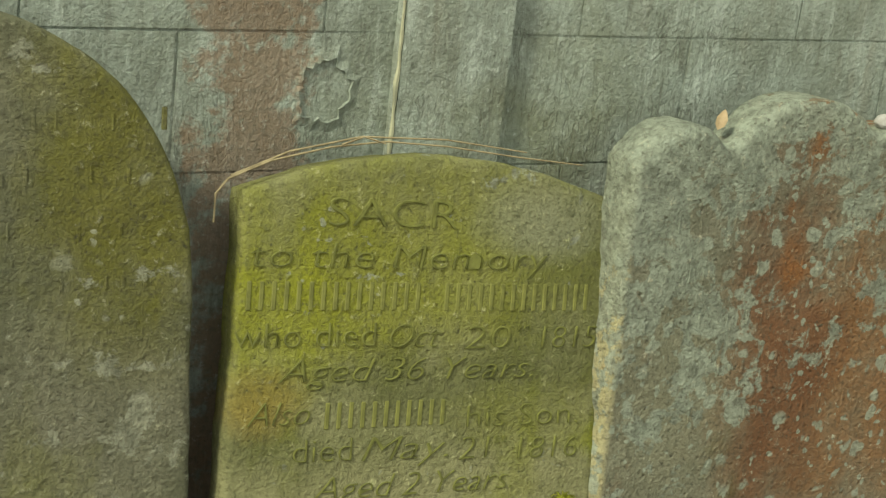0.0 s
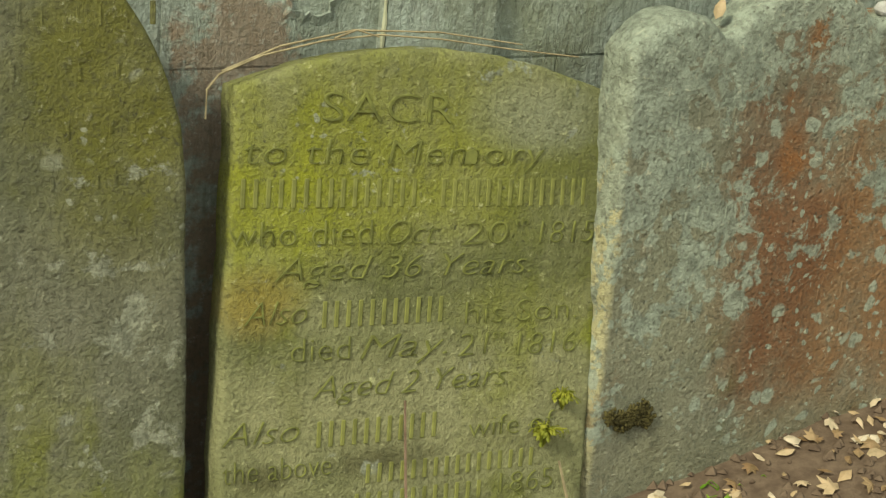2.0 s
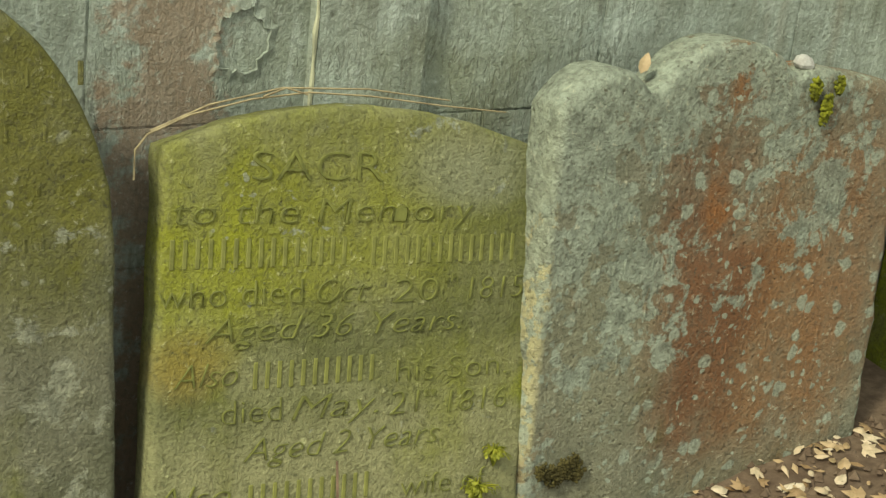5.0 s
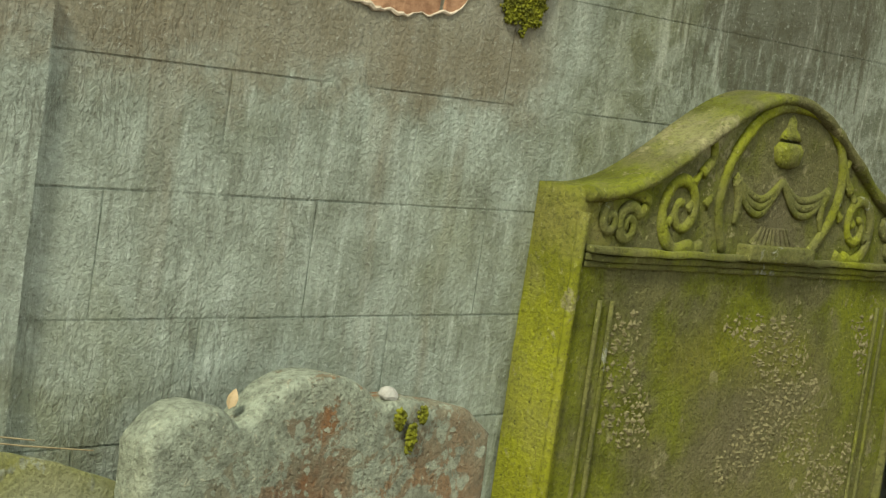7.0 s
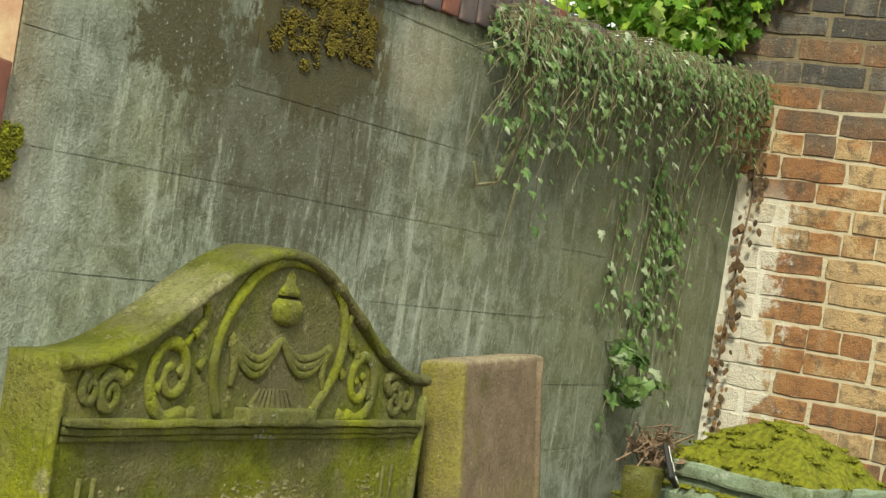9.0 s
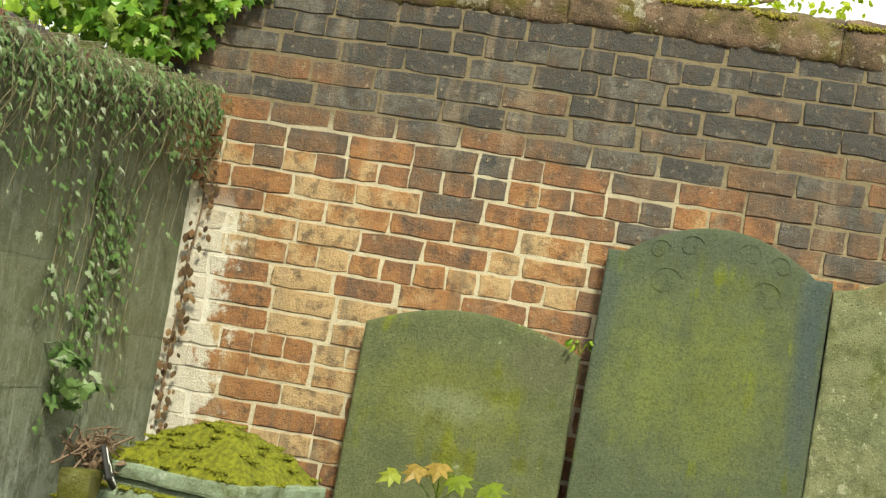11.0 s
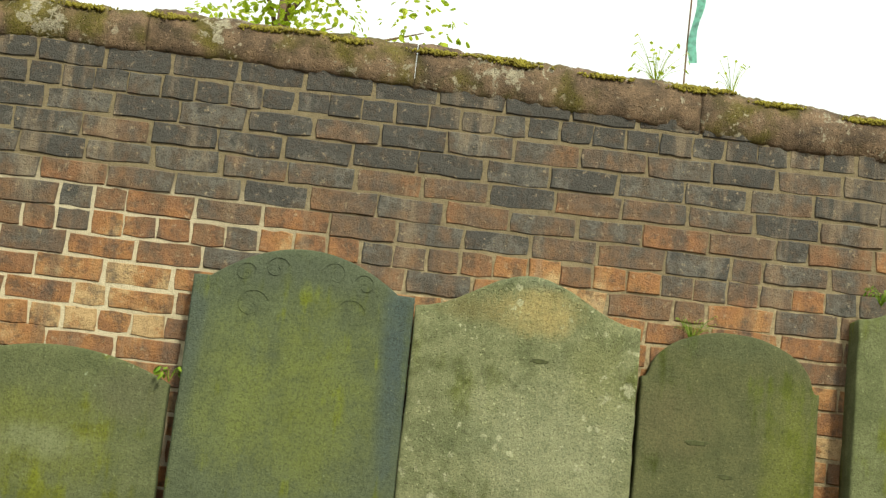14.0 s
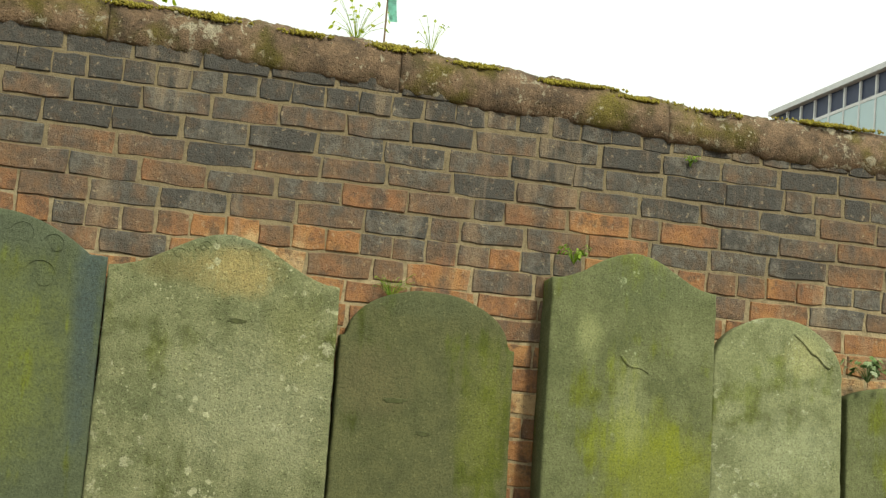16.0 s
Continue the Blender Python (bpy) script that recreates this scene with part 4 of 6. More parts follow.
# ---- brick wall coping ----
G_COP = grave_mat("coping_stone", (0.20, 0.135, 0.085), (0.06, 0.045, 0.033), 0.6, (0.14, 0.12, 0.02), 0.3, (0.38, 0.35, 0.26), seed=20, streak=0.1, crust=0.45, pits=0.9, grain=1.5)
joints = [0.22, -0.64, -1.22, -2.14, -3.13, -4.11, -5.0, -5.9, -6.8]
for k, (ya, yb) in enumerate(zip(joints, joints[1:])):
    bm = bmesh.new()
    n = 80
    over = 0.006 if k < 4 else 0.014
    prof = [(0.002, -0.004), (-0.008 - over * 0.3, 0.004), (-0.010 - over, 0.028), (-0.011 - over, 0.062), (-0.006 - over * 0.5, 0.092), (0.006, 0.115), (0.035, 0.131), (0.10, 0.140), (0.19, 0.142), (0.30, 0.128), (0.38, 0.07), (0.385, 0.0)]
    prev = None
    step_up = (-0.012, -0.006, 0.003, 0.0, 0.0, -0.008, -0.002, 0.0, 0.0)[k]
    for i in range(n + 1):
        y = ya - 0.001 + (yb - ya + 0.002) * i / n
        ends = 0.005 * (i in (0, n))
        ring = []
        for q, (px, pz) in enumerate(prof):
            d = 0.016 * noise.noise(Vector((px * 9, y * 5, pz * 9))) + 0.012 * noise.noise(Vector((px * 26, y * 15, pz * 26))) + 0.010 * noise.noise(Vector((px * 60, y * 45, pz * 60)))
            ring.append(bm.verts.new((px + (ends if px < 0 else 0) + d * (0.5 if q < 2 else 0.2), y, coping_base(y) + pz * (coping_top(y) - coping_base(y)) / 0.14 + step_up - ends + (d if q > 0 else d * 0.4))))
        if prev:
            for q in range(len(prof) - 1):
                bm.faces.new((prev[q], prev[q + 1], ring[q + 1], ring[q]))
            bm.faces.new((prev[0], ring[0], ring[-1], prev[-1]))
        else:
            bm.faces.new(ring[::-1])
        prev = ring
    bm.faces.new(prev)
    bmesh.ops.recalc_face_normals(bm, faces=bm.faces)
    part("coping_stone", bm, G_COP, wall_b, smooth=True)


# ---- inscription ----
def text_mesh(body, size, width, shear=0.0):
    c = bpy.data.curves.new("inscription", "FONT")
    c.body, c.size, c.shear, c.extrude, c.bevel_depth = body, size, shear, 0.0008, 0.0004
    c.resolution_u = 3
    c.offset = -0.0014
    o = bpy.data.objects.new("inscription", c)
    scene.collection.objects.link(o)
    bpy.context.view_layer.update()
    me = bpy.data.meshes.new_from_object(o.evaluated_get(bpy.context.evaluated_depsgraph_get()))
    bpy.data.objects.remove(o)
    bpy.data.curves.remove(c)
    xs_ = [v.co.x for v in me.vertices]
    k = width / max(max(xs_) - min(xs_), 1e-6)
    x0 = min(xs_)
    for v in me.vertices:
        v.co = Vector(((v.co.x - x0) * k, -0.0010 - v.co.z, v.co.y))
    me.materials.clear()
    me.materials.append(M_CUT_SHADE)
    return me


def face(u, v, relief, seed):
    return relief * noise.noise(Vector((u * 5, v * 5, seed))) + relief * 0.5 * noise.noise(Vector((u * 22, v * 22, seed)))


def letter_line(stone, x, z, body, size, width, shear=0.0):
    o = new("inscription", text_mesh(body, size, width, shear))
    for v in o.data.vertices:
        v.co.y += face(x + v.co.x, z + v.co.z, 0.003, 2)
    o.parent = stone
    o.location = (x, 0, z)
    stuff(o)


def worn_bar(stone, x0, x1, z, h):
    b_ = bmesh.new()
    y = face((x0 + x1) / 2, z + h / 2, 0.003, 2)
    box(b_, x0, x1, y - 0.0014, y + 0.003, z, z + h, 0.0010)
    part("worn_bar", b_, M_BAR, stone)


for x, z, body, size, width, sh in (
        (0.115, 0.648, "SACR", 0.053, 0.18, 0.0), (0.017, 0.596, "to the Memory", 0.046, 0.42, 0.12),
        (0.002, 0.497, "who died", 0.046, 0.19, 0.0), (0.212, 0.495, "Oct", 0.046, 0.073, 0.3), (0.322, 0.493, "20", 0.044, 0.068, 0.1), (0.400, 0.515, "th", 0.02, 0.02, 0.1), (0.439, 0.492, "1815", 0.044, 0.087, 0.1),
        (0.064, 0.453, "Aged 36 Years.", 0.044, 0.366, 0.3),
        (0.026, 0.400, "Also", 0.044, 0.083, 0.3), (0.335, 0.388, "his Son.", 0.044, 0.174, 0.0),
        (0.090, 0.352, "died", 0.044, 0.080, 0.0), (0.185, 0.350, "May.", 0.046, 0.125, 0.3), (0.328, 0.346, "21", 0.044, 0.044, 0.1), (0.378, 0.366, "st", 0.02, 0.02, 0.1), (0.417, 0.342, "1816", 0.044, 0.094, 0.1),
        (0.122, 0.303, "Aged 2 Years.", 0.044, 0.29, 0.3),
        (0.005, 0.251, "Also", 0.044, 0.102, 0.3), (0.352, 0.234, "wife of", 0.042, 0.135, 0.0),
        (0.008, 0.204, "the above", 0.042, 0.144, 0.0), (0.407, 0.152, "1865", 0.042, 0.085, 0.0)):
    letter_line(s1, x, z, body, size, width, sh)
for x0, x1, z, h in ((0.014, 0.272, 0.543, 0.036), (0.287, 0.526, 0.542, 0.036), (0.130, 0.310, 0.393, 0.034), (0.131, 0.322, 0.240, 0.034), (0.204, 0.469, 0.186, 0.026), (0.190, 0.385, 0.150, 0.024)):
    # lettered names, worn to a run of strokes
    x = x0
    while x < x1 - 0.012:
        worn_bar(s1, x, x + 0.006, z, h)
        x += 0.0165
rnd = random.Random(8)
for st, x0, x1, zs, relief, sd in ((s2, 0.04, 0.56, (0.60, 0.53, 0.46, 0.39, 0.32), 0.006, 3), (s0, 0.06, 0.5, (0.74, 0.68, 0.62, 0.56), 0.005, 1), (red, 0.06, 0.38, (0.82, 0.77, 0.72, 0.67, 0.62), 0.003, 5), (b3, 0.12, 0.64, (1.12, 1.05, 0.98, 0.91), 0.004, 8), (b1, 0.12, 0.6, (0.9, 0.83), 0.002, 6)):
    for z in zs:
        x = x0 + rnd.uniform(0, 0.06)
        while x < x1:
            w = rnd.uniform(0.010, 0.024)
            if rnd.random() < 0.6:
                b_ = bmesh.new()
                h = rnd.uniform(0.012, 0.026)
                y = face(x, z, relief, sd)
                box(b_, x, x + w * 0.25, y - 0.0011, y + 0.003, z, z + h, 0.0009)
                part("worn_letter", b_, st.children[0].data.materials[0], st)
            x += w + 0.006

# ---- patches where the face of a stone has flaked away ----
M_FLAKE_DARK = plain_mat("flaked_dark", (0.075, 0.085, 0.035), (0.045, 0.05, 0.022), 40, 0.95, 0.9)


def flake(stone, seed, relief, cu, cv, ru, rv, material, label):
    """Thin scab with a ragged outline, following the wavy face of the stone."""
    b = bmesh.new()
    n, steps = 72, 5

    def vert(u, v, out):
        y = relief * noise.noise(Vector((u * 5, v * 5, seed))) + relief * 0.5 * noise.noise(Vector((u * 22, v * 22, seed)))
        return b.verts.new((u, y - out, v))
    rings = []
    for s in range(1, steps + 1):
        ring = []
        for k in range(n):
            a = 2 * math.pi * k / n
            d = Vector((math.cos(a) * 1.7, math.sin(a) * 1.7, seed + cu * 9))
            r = (1 + 0.4 * noise.noise(d) + 0.18 * noise.noise(d * 2.6) + 0.05 * noise.noise(d * 8)) * s / steps
            u, v = cu + ru * r * math.cos(a), cv + rv * r * math.sin(a)
            out = -0.0015 if s == steps else 0.0022 + 0.0012 * noise.noise(Vector((u * 45, v * 45, 1)))
            ring.append(vert(u, v, out))
        rings.append(ring)
    mid = vert(cu, cv, 0.002)
    for k in range(n):
        q = (k + 1) % n
        b.faces.new((mid, rings[0][k], rings[0][q]))
        for A, B in zip(rings, rings[1:]):
            b.faces.new((A[k], B[k], B[q], A[q]))
    bmesh.ops.recalc_face_normals(b, faces=b.faces)
    part("flaked_patch", b, material, stone, label)


flake(b3, 8, 0.004, 0.425, 1.21, 0.035, 0.008, M_FLAKE_DARK, "small dark chip")
flake(b4, 9, 0.003, 0.20, 1.00, 0.045, 0.010, M_FLAKE_DARK, "small dark chip")
flake(b4, 9, 0.003, 0.30, 0.90, 0.03, 0.008, M_FLAKE_DARK, "small dark chip")

# ---- carving on the large headstone ----
def relief_tube(stone, name, pts, r0, r1=None, flat=0.6, material=None):
    b_ = bmesh.new()
    fine = []
    n_ = len(pts)
    for i in range(n_ - 1):
        p0, p1, p2, p3 = [Vector(pts[min(max(k, 0), n_ - 1)]) for k in (i - 1, i, i + 1, i + 2)]
        for q in range(5):
            t = q / 5
            fine.append(0.5 * (2 * p1 + (p2 - p0) * t + (2 * p0 - 5 * p1 + 4 * p2 - p3) * t * t + (3 * p1 - p0 - 3 * p2 + p3) * t ** 3))
    fine.append(Vector(pts[-1]))
    tube(b_, [(p.x, 0, p.y) for p in fine], r0, r1, 8, 0.25)
    for v in b_.verts:
        v.co.y = v.co.y * flat - 0.002
    part(name, b_, material or G_CR, stone, smooth=True)


top_c = ogee_top(1.19, 0.22, 1.06)
edge_pts = [(u, 1.015 + top_c(u) - 0.012) for u in [0.012 + 1.166 * i / 40 for i in range(41)]]
relief_tube(car, "rim_moulding", edge_pts, 0.013, 0.013, 1.3, G_C)
relief_tube(car, "rim_moulding", [(0.012, 0.97), (0.012, 0.5), (0.012, 0.03)], 0.011, 0.011, 0.9, G_C)
relief_tube(car, "rim_moulding", [(1.176, 0.97), (1.176, 0.5), (1.176, 0.03)], 0.012, 0.012, 1.1)


def drop(z):
    return z - 0.03 * min(max((1.15 - z) / 0.21, 0.0), 1.0)


def carve(name, pts, r0, r1=None, flat=0.6, material=None):
    """Relief in the tympanum and round the panel."""
    relief_tube(car, name, [(u, drop(z)) for u, z in pts], r0, r1, flat, material)


for z, h, d in ((0.903, 0.013, 0.022), (0.889, 0.0125, 0.013), (0.878, 0.0105, 0.007)):
    b_ = bmesh.new()
    box(b_, 0.026, 1.165, -d, 0.004, z, z + h, 0.004, 2)
    bmesh.ops.subdivide_edges(b_, edges=[e for e in b_.edges if e.calc_length() > 0.2], cuts=24)
    rough_up(b_, 0.004, 25)
    part("cornice", b_, G_CR, car)
b_ = bmesh.new()
box(b_, 0.482, 0.712, -0.034, 0.004, 0.907, 0.938, 0.006, 2)
plinth = part("plinth_block", b_, G_CR, car)
carve("oval_rib", [(0.43, 0.95), (0.40, 1.02), (0.42, 1.10), (0.48, 1.165), (0.54, 1.20), (0.60, 1.212)], 0.012, 0.013)
carve("oval_rib", [(0.72, 0.945), (0.79, 1.01), (0.82, 1.08), (0.80, 1.14), (0.745, 1.185), (0.68, 1.208), (0.60, 1.212)], 0.013, 0.012)


def spiral(cx, cz, r, turns, start, hand=1, n=18):
    return [(cx + hand * r * (1 - 0.85 * i / n) * math.cos(start + turns * 2 * math.pi * i / n), cz + r * (1 - 0.85 * i / n) * math.sin(start + turns * 2 * math.pi * i / n)) for i in range(n + 1)]


for hand, cx in ((1, 0.0), (-1, 1.19)):
    X = lambda u: cx + hand * u
    carve("scroll", [(X(0.36), 0.955), (X(0.33), 0.945)] + spiral(X(0.285), 1.01, 0.068, -1.6, -1.0, hand), 0.014, 0.009)
    carve("scroll", spiral(X(0.135), 0.978, 0.032, 1.5, 0.6, hand)[::-1] + [(X(0.18), 1.02), (X(0.12), 1.03), (X(0.075), 1.025)], 0.008, 0.012)
    carve("scroll", spiral(X(0.085), 0.985, 0.024, 1.3, 1.8, hand), 0.011, 0.007)
    carve("leaf_scroll", [(X(0.33), 1.07), (X(0.36), 1.10), (X(0.345), 1.135), (X(0.315), 1.12)], 0.013, 0.006)
    for u, z in ((0.30, 1.01), (0.31, 1.055), (0.245, 0.985), (0.355, 1.02)):
        carve("leaf_scroll", [(X(u), z), (X(u + 0.02), z + 0.018)], 0.011, 0.005)
# urn and drapery
for name, zs, rs in (("urn", (1.09, 1.10, 1.115, 1.128, 1.14), (0.018, 0.04, 0.046, 0.05, 0.036)), ("urn_lid", (1.146, 1.158, 1.17, 1.185, 1.195), (0.038, 0.03, 0.016, 0.014, 0.003))):
    b_ = bmesh.new()
    tube(b_, [(0.605, 0, z) for z in zs], 0.01, 0.01, 16)
    for k, v in enumerate(b_.verts):
        i = k // 16
        v.co = Vector((0.605 + (v.co.x - 0.605) * rs[i] / 0.01, v.co.y * rs[i] / 0.01 * 0.35, zs[i]))
    o = part(name, b_, G_CR, car, smooth=True)
    if name == "urn":
        urn = o
    else:
        o.parent = urn
for a in (0.0, 0.012, 0.024):
    carve("swag", [(0.44, 1.075), (0.49, 1.05 - a), (0.545, 1.042 - a), (0.60, 1.075)], 0.008, 0.008)
    carve("swag", [(0.60, 1.075), (0.66, 1.048 - a), (0.72, 1.05 - a), (0.775, 1.07)], 0.008, 0.008)
carve("drapery", [(0.445, 1.07), (0.46, 1.03), (0.455, 0.995)], 0.014, 0.006)
carve("drapery", [(0.77, 1.065), (0.755, 1.03), (0.765, 0.995)], 0.014, 0.006)
b_ = bmesh.new()
for i in range(9):
    u = 0.52 + 0.018 * i
    tube(b_, [(u, -0.004, 0.936), (0.595 + (u - 0.595) * 0.6, -0.004, 0.972)], 0.008, 0.003, 6)
part("leaf_fan", b_, G_C, plinth, "pale carved leaf fan")
for u in (0.09, 0.125, 1.05, 1.085):
    carve("panel_edge", [(u, 0.85), (u, 0.45), (u, 0.05)], 0.006, 0.006)
# worn text panel
b_ = bmesh.new()
rnd = random.Random(77)
for _ in range(4200):
    u, z = rnd.uniform(0.14, 1.04), rnd.uniform(0.2, 0.80)
    if noise.noise(Vector((u * 4, z * 4, 9))) + 0.5 * (u - 0.6) < 0.02:
        continue
    w = rnd.uniform(0.0025, 0.008)
    blob(b_, (u, face(u, z, 0.003, 4) + 0.0005, z), w * rnd.uniform(0.6, 1.8), rnd.uniform(0.0015, 0.0045), w * rnd.uniform(0.4, 1.4))
stuff(part("flaked_lettering", b_, grave_mat("flaked_sandstone", (0.25, 0.225, 0.11), (0.15, 0.14, 0.065), 0.3, (0.17, 0.19, 0.01), 0.0, seed=44, streak=0.1), car, "worn flaking lettering"))
# rim of the red stone and scrolls on the slate heads
relief_tube(red, "raised_edge", [(0.405, 0.92), (0.405, 0.5), (0.405, 0.05)], 0.012, 0.012, 0.8, G_R)
for hand, cx in ((1, 0.0), (-1, 0.735)):
    X = lambda u: cx + hand * u
    for c0, z, r in ((0.17, 1.395, 0.04), (0.27, 1.42, 0.045), (0.20, 1.29, 0.06)):
        relief_tube(b2, "engraved_scroll", spiral(X(c0), z, r, 1.1, 0.4, hand), 0.0016, 0.0012, 0.8, G_B2)
for c0, z, r in ((0.30, 1.44, 0.022), (0.38, 1.455, 0.022), (0.46, 1.44, 0.022), (0.22, 1.41, 0.022), (0.54, 1.41, 0.022)):
    relief_tube(b3, "engraved_scroll", spiral(c0, z, r, 1.1, 0.4), 0.0016, 0.0012, 0.8, G_B3)
for k, (st, pts) in enumerate(((b6, [(0.30, 1.36), (0.34, 1.33), (0.37, 1.30), (0.39, 1.29), (0.42, 1.26), (0.44, 1.25)]), (b5, [(0.26, 1.22), (0.29, 1.19), (0.33, 1.185), (0.36, 1.17)]))):
    relief_tube(st, "flaked_edge", pts, 0.006, 0.004, 0.5, (G_B6, G_B5)[k])

# ---- planting and litter ----
rnd = random.Random(11)
hedge = empty("hedge", pose(-1.5, 1.6, 0.2))
tagged(hedge, "bright yellow-green leafy hedge behind the rendered wall", "hedge")
bm = bmesh.new()
for _ in range(560):
    c = (rnd.uniform(-3.4, 4.6), rnd.uniform(0.35, 1.2), rnd.uniform(0.9, 3.6))
    clump(bm, rnd, c, rnd.uniform(0.14, 0.3), 44, 0.05, "oval")
stuff(part("foliage", bm, M_BUSH, hedge))
bm = bmesh.new()
for _ in range(1000):
    c = (rnd.uniform(-2.6, 3.0), rnd.uniform(0.55, 1.25), rnd.uniform(1.3, 2.6))
    clump(bm, rnd, c, rnd.uniform(0.09, 0.19), 46, 0.040, "oval")
stuff(part("outer_foliage", bm, M_BUSH, hedge))
# leaves deep in the hedge: its inner shade is put into a darker green
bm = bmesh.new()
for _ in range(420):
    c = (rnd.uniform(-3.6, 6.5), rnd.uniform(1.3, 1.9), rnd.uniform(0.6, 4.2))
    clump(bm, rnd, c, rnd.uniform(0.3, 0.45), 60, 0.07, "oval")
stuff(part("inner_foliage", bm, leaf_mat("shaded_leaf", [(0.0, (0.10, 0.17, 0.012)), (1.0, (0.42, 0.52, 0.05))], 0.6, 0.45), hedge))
bm = bmesh.new()
for _ in range(22):
    x = rnd.uniform(-3, 3)
    tube(bm, [(x, 0.6, -0.2), (x + rnd.uniform(-0.2, 0.2), 0.5, 0.9), (x + rnd.uniform(-0.3, 0.3), 0.6, 2.2)], 0.022, 0.006)
stuff(part("branchwork", bm, M_TWIG, hedge))

heap = empty("leaf_heap", pose(-2.75, 1.25, 0.35))
tagged(heap, "heap of pale dry brown leaves behind the low wall", "leaf heap")


def heap_top(x, y):
    return 1.36 + 0.30 * min(x, 0.6) - 0.6 * (min(y, 0) / 0.5) ** 2 - 1.7 * max(0.0, abs(x - 0.1) - 0.7) + 0.07 * noise.noise(Vector((x * 4, y * 4, 4)))


bm = bmesh.new()
for _ in range(11000):
    x, y = rnd.uniform(-0.9, 1.0), -0.5 * rnd.random() ** 1.5 + rnd.uniform(-0.02, 0.2)
    p = Vector((x, y, heap_top(x, y) - 0.04 + 0.07 * rnd.random()))
    leaf(bm, p, Vector((0, -0.7, 0.7)) + rand_dir(rnd), rand_dir(rnd), rnd.uniform(0.02, 0.036), rnd.choice(("oval", "small", "ivy")))
# dry leaves paled so that their colour carries the direct sun on the heap
stuff(part("leaf_cover", bm, leaf_mat("sunlit_dry_leaf", [(0.0, (0.30, 0.20, 0.11)), (0.3, (0.60, 0.48, 0.33)), (0.7, (0.80, 0.72, 0.58)), (1.0, (0.86, 0.82, 0.72))], 0.7, 0.35), heap))
bm = bmesh.new()
rows = [[bm.verts.new((x, y, heap_top(x, y) - 0.06)) for x in [-1.4 + 0.14 * i for i in range(20)]] for y in [-0.6 + 0.1 * q for q in range(9)]]
for A, B in zip(rows, rows[1:]):
    for k in range(19):
        bm.faces.new((A[k], A[k + 1], B[k + 1], B[k]))
rim = [v for v in rows[0]] + [r_[-1] for r_ in rows[1:]] + rows[-1][-2::-1] + [r_[0] for r_ in rows[-2:0:-1]]
low = [bm.verts.new((v.co.x, v.co.y, -0.3)) for v in rim]
for k in range(len(rim)):
    q = (k + 1) % len(rim)
    bm.faces.new((rim[q], rim[k], low[k], low[q]))
part("core", bm, plain_mat("leaf_mould", (0.3, 0.21, 0.12), (0.16, 0.11, 0.06), 30), heap)

ivy = empty("ivy", pose(-0.9, 0.1, 1.88))
tagged(ivy, "ivy mat trailing over the rendered wall into the corner", "ivy")
bm, stems = bmesh.new(), bmesh.new()
for _ in range(380):
    x = rnd.uniform(-1.12, 0.86)
    left = max(0.0, -0.55 - x)
    top = 0.02 + 0.16 * min(max((x + 1.15) / 1.9, 0), 1) + rnd.uniform(-0.03, 0.05)
    drop = rnd.uniform(0.03, 0.30) if rnd.random() < 0.6 else rnd.uniform(0.03, 0.12)
    if rnd.random() < 0.08:
        drop += rnd.uniform(0.1, 0.35)
    y0 = -0.12 - rnd.uniform(0, 0.07)
    bend = rnd.uniform(-0.16, 0.12)
    pts = [(x - 0.03, 0.02, top), (x, y0, top + 0.02), (x + bend * 0.4, y0 - 0.02, top - drop * 0.5), (x + bend, y0 + 0.01, top - drop)]
    tube(stems, [Vector(pts[0]), Vector(pts[1]), Vector(pts[1]).lerp(Vector(pts[2]), 0.5) + Vector((rnd.uniform(-0.03, 0.03), -0.01, 0)), Vector(pts[2]), Vector(pts[2]).lerp(Vector(pts[3]), 0.5) + Vector((rnd.uniform(-0.03, 0.03), 0, 0)), Vector(pts[3])], 0.0016, 0.0009, 4)
    k = int(4 + drop * 21)
    for i in range(k):
        t = rnd.random()
        j = min(int(t * 3), 2)
        p = Vector(pts[j]).lerp(Vector(pts[j + 1]), t * 3 - j)
        p += Vector((rnd.uniform(-0.03, 0.03), rnd.uniform(-0.03, 0.015), rnd.uniform(-0.02, 0.02)))
        leaf(bm, p, Vector((rnd.uniform(-0.6, 0.6), -1, rnd.uniform(-0.1, 1.2))), Vector((rnd.uniform(-0.6, 0.6), 0, -1)), rnd.uniform(0.014, 0.034), "ivy" if rnd.random() < 0.85 else "small")
for _ in range(90):
    x, z = rnd.uniform(-1.0, 0.85), rnd.uniform(-0.05, 0.14)
    y = -0.1 - rnd.uniform(0, 0.1)
    tube(stems, [(x, y + 0.08, z), (x + rnd.uniform(-0.1, 0.1), y, z + 0.02), (x + rnd.uniform(0.02, 0.25), y, z - rnd.uniform(0.05, 0.2))], 0.0018, 0.0010, 4)
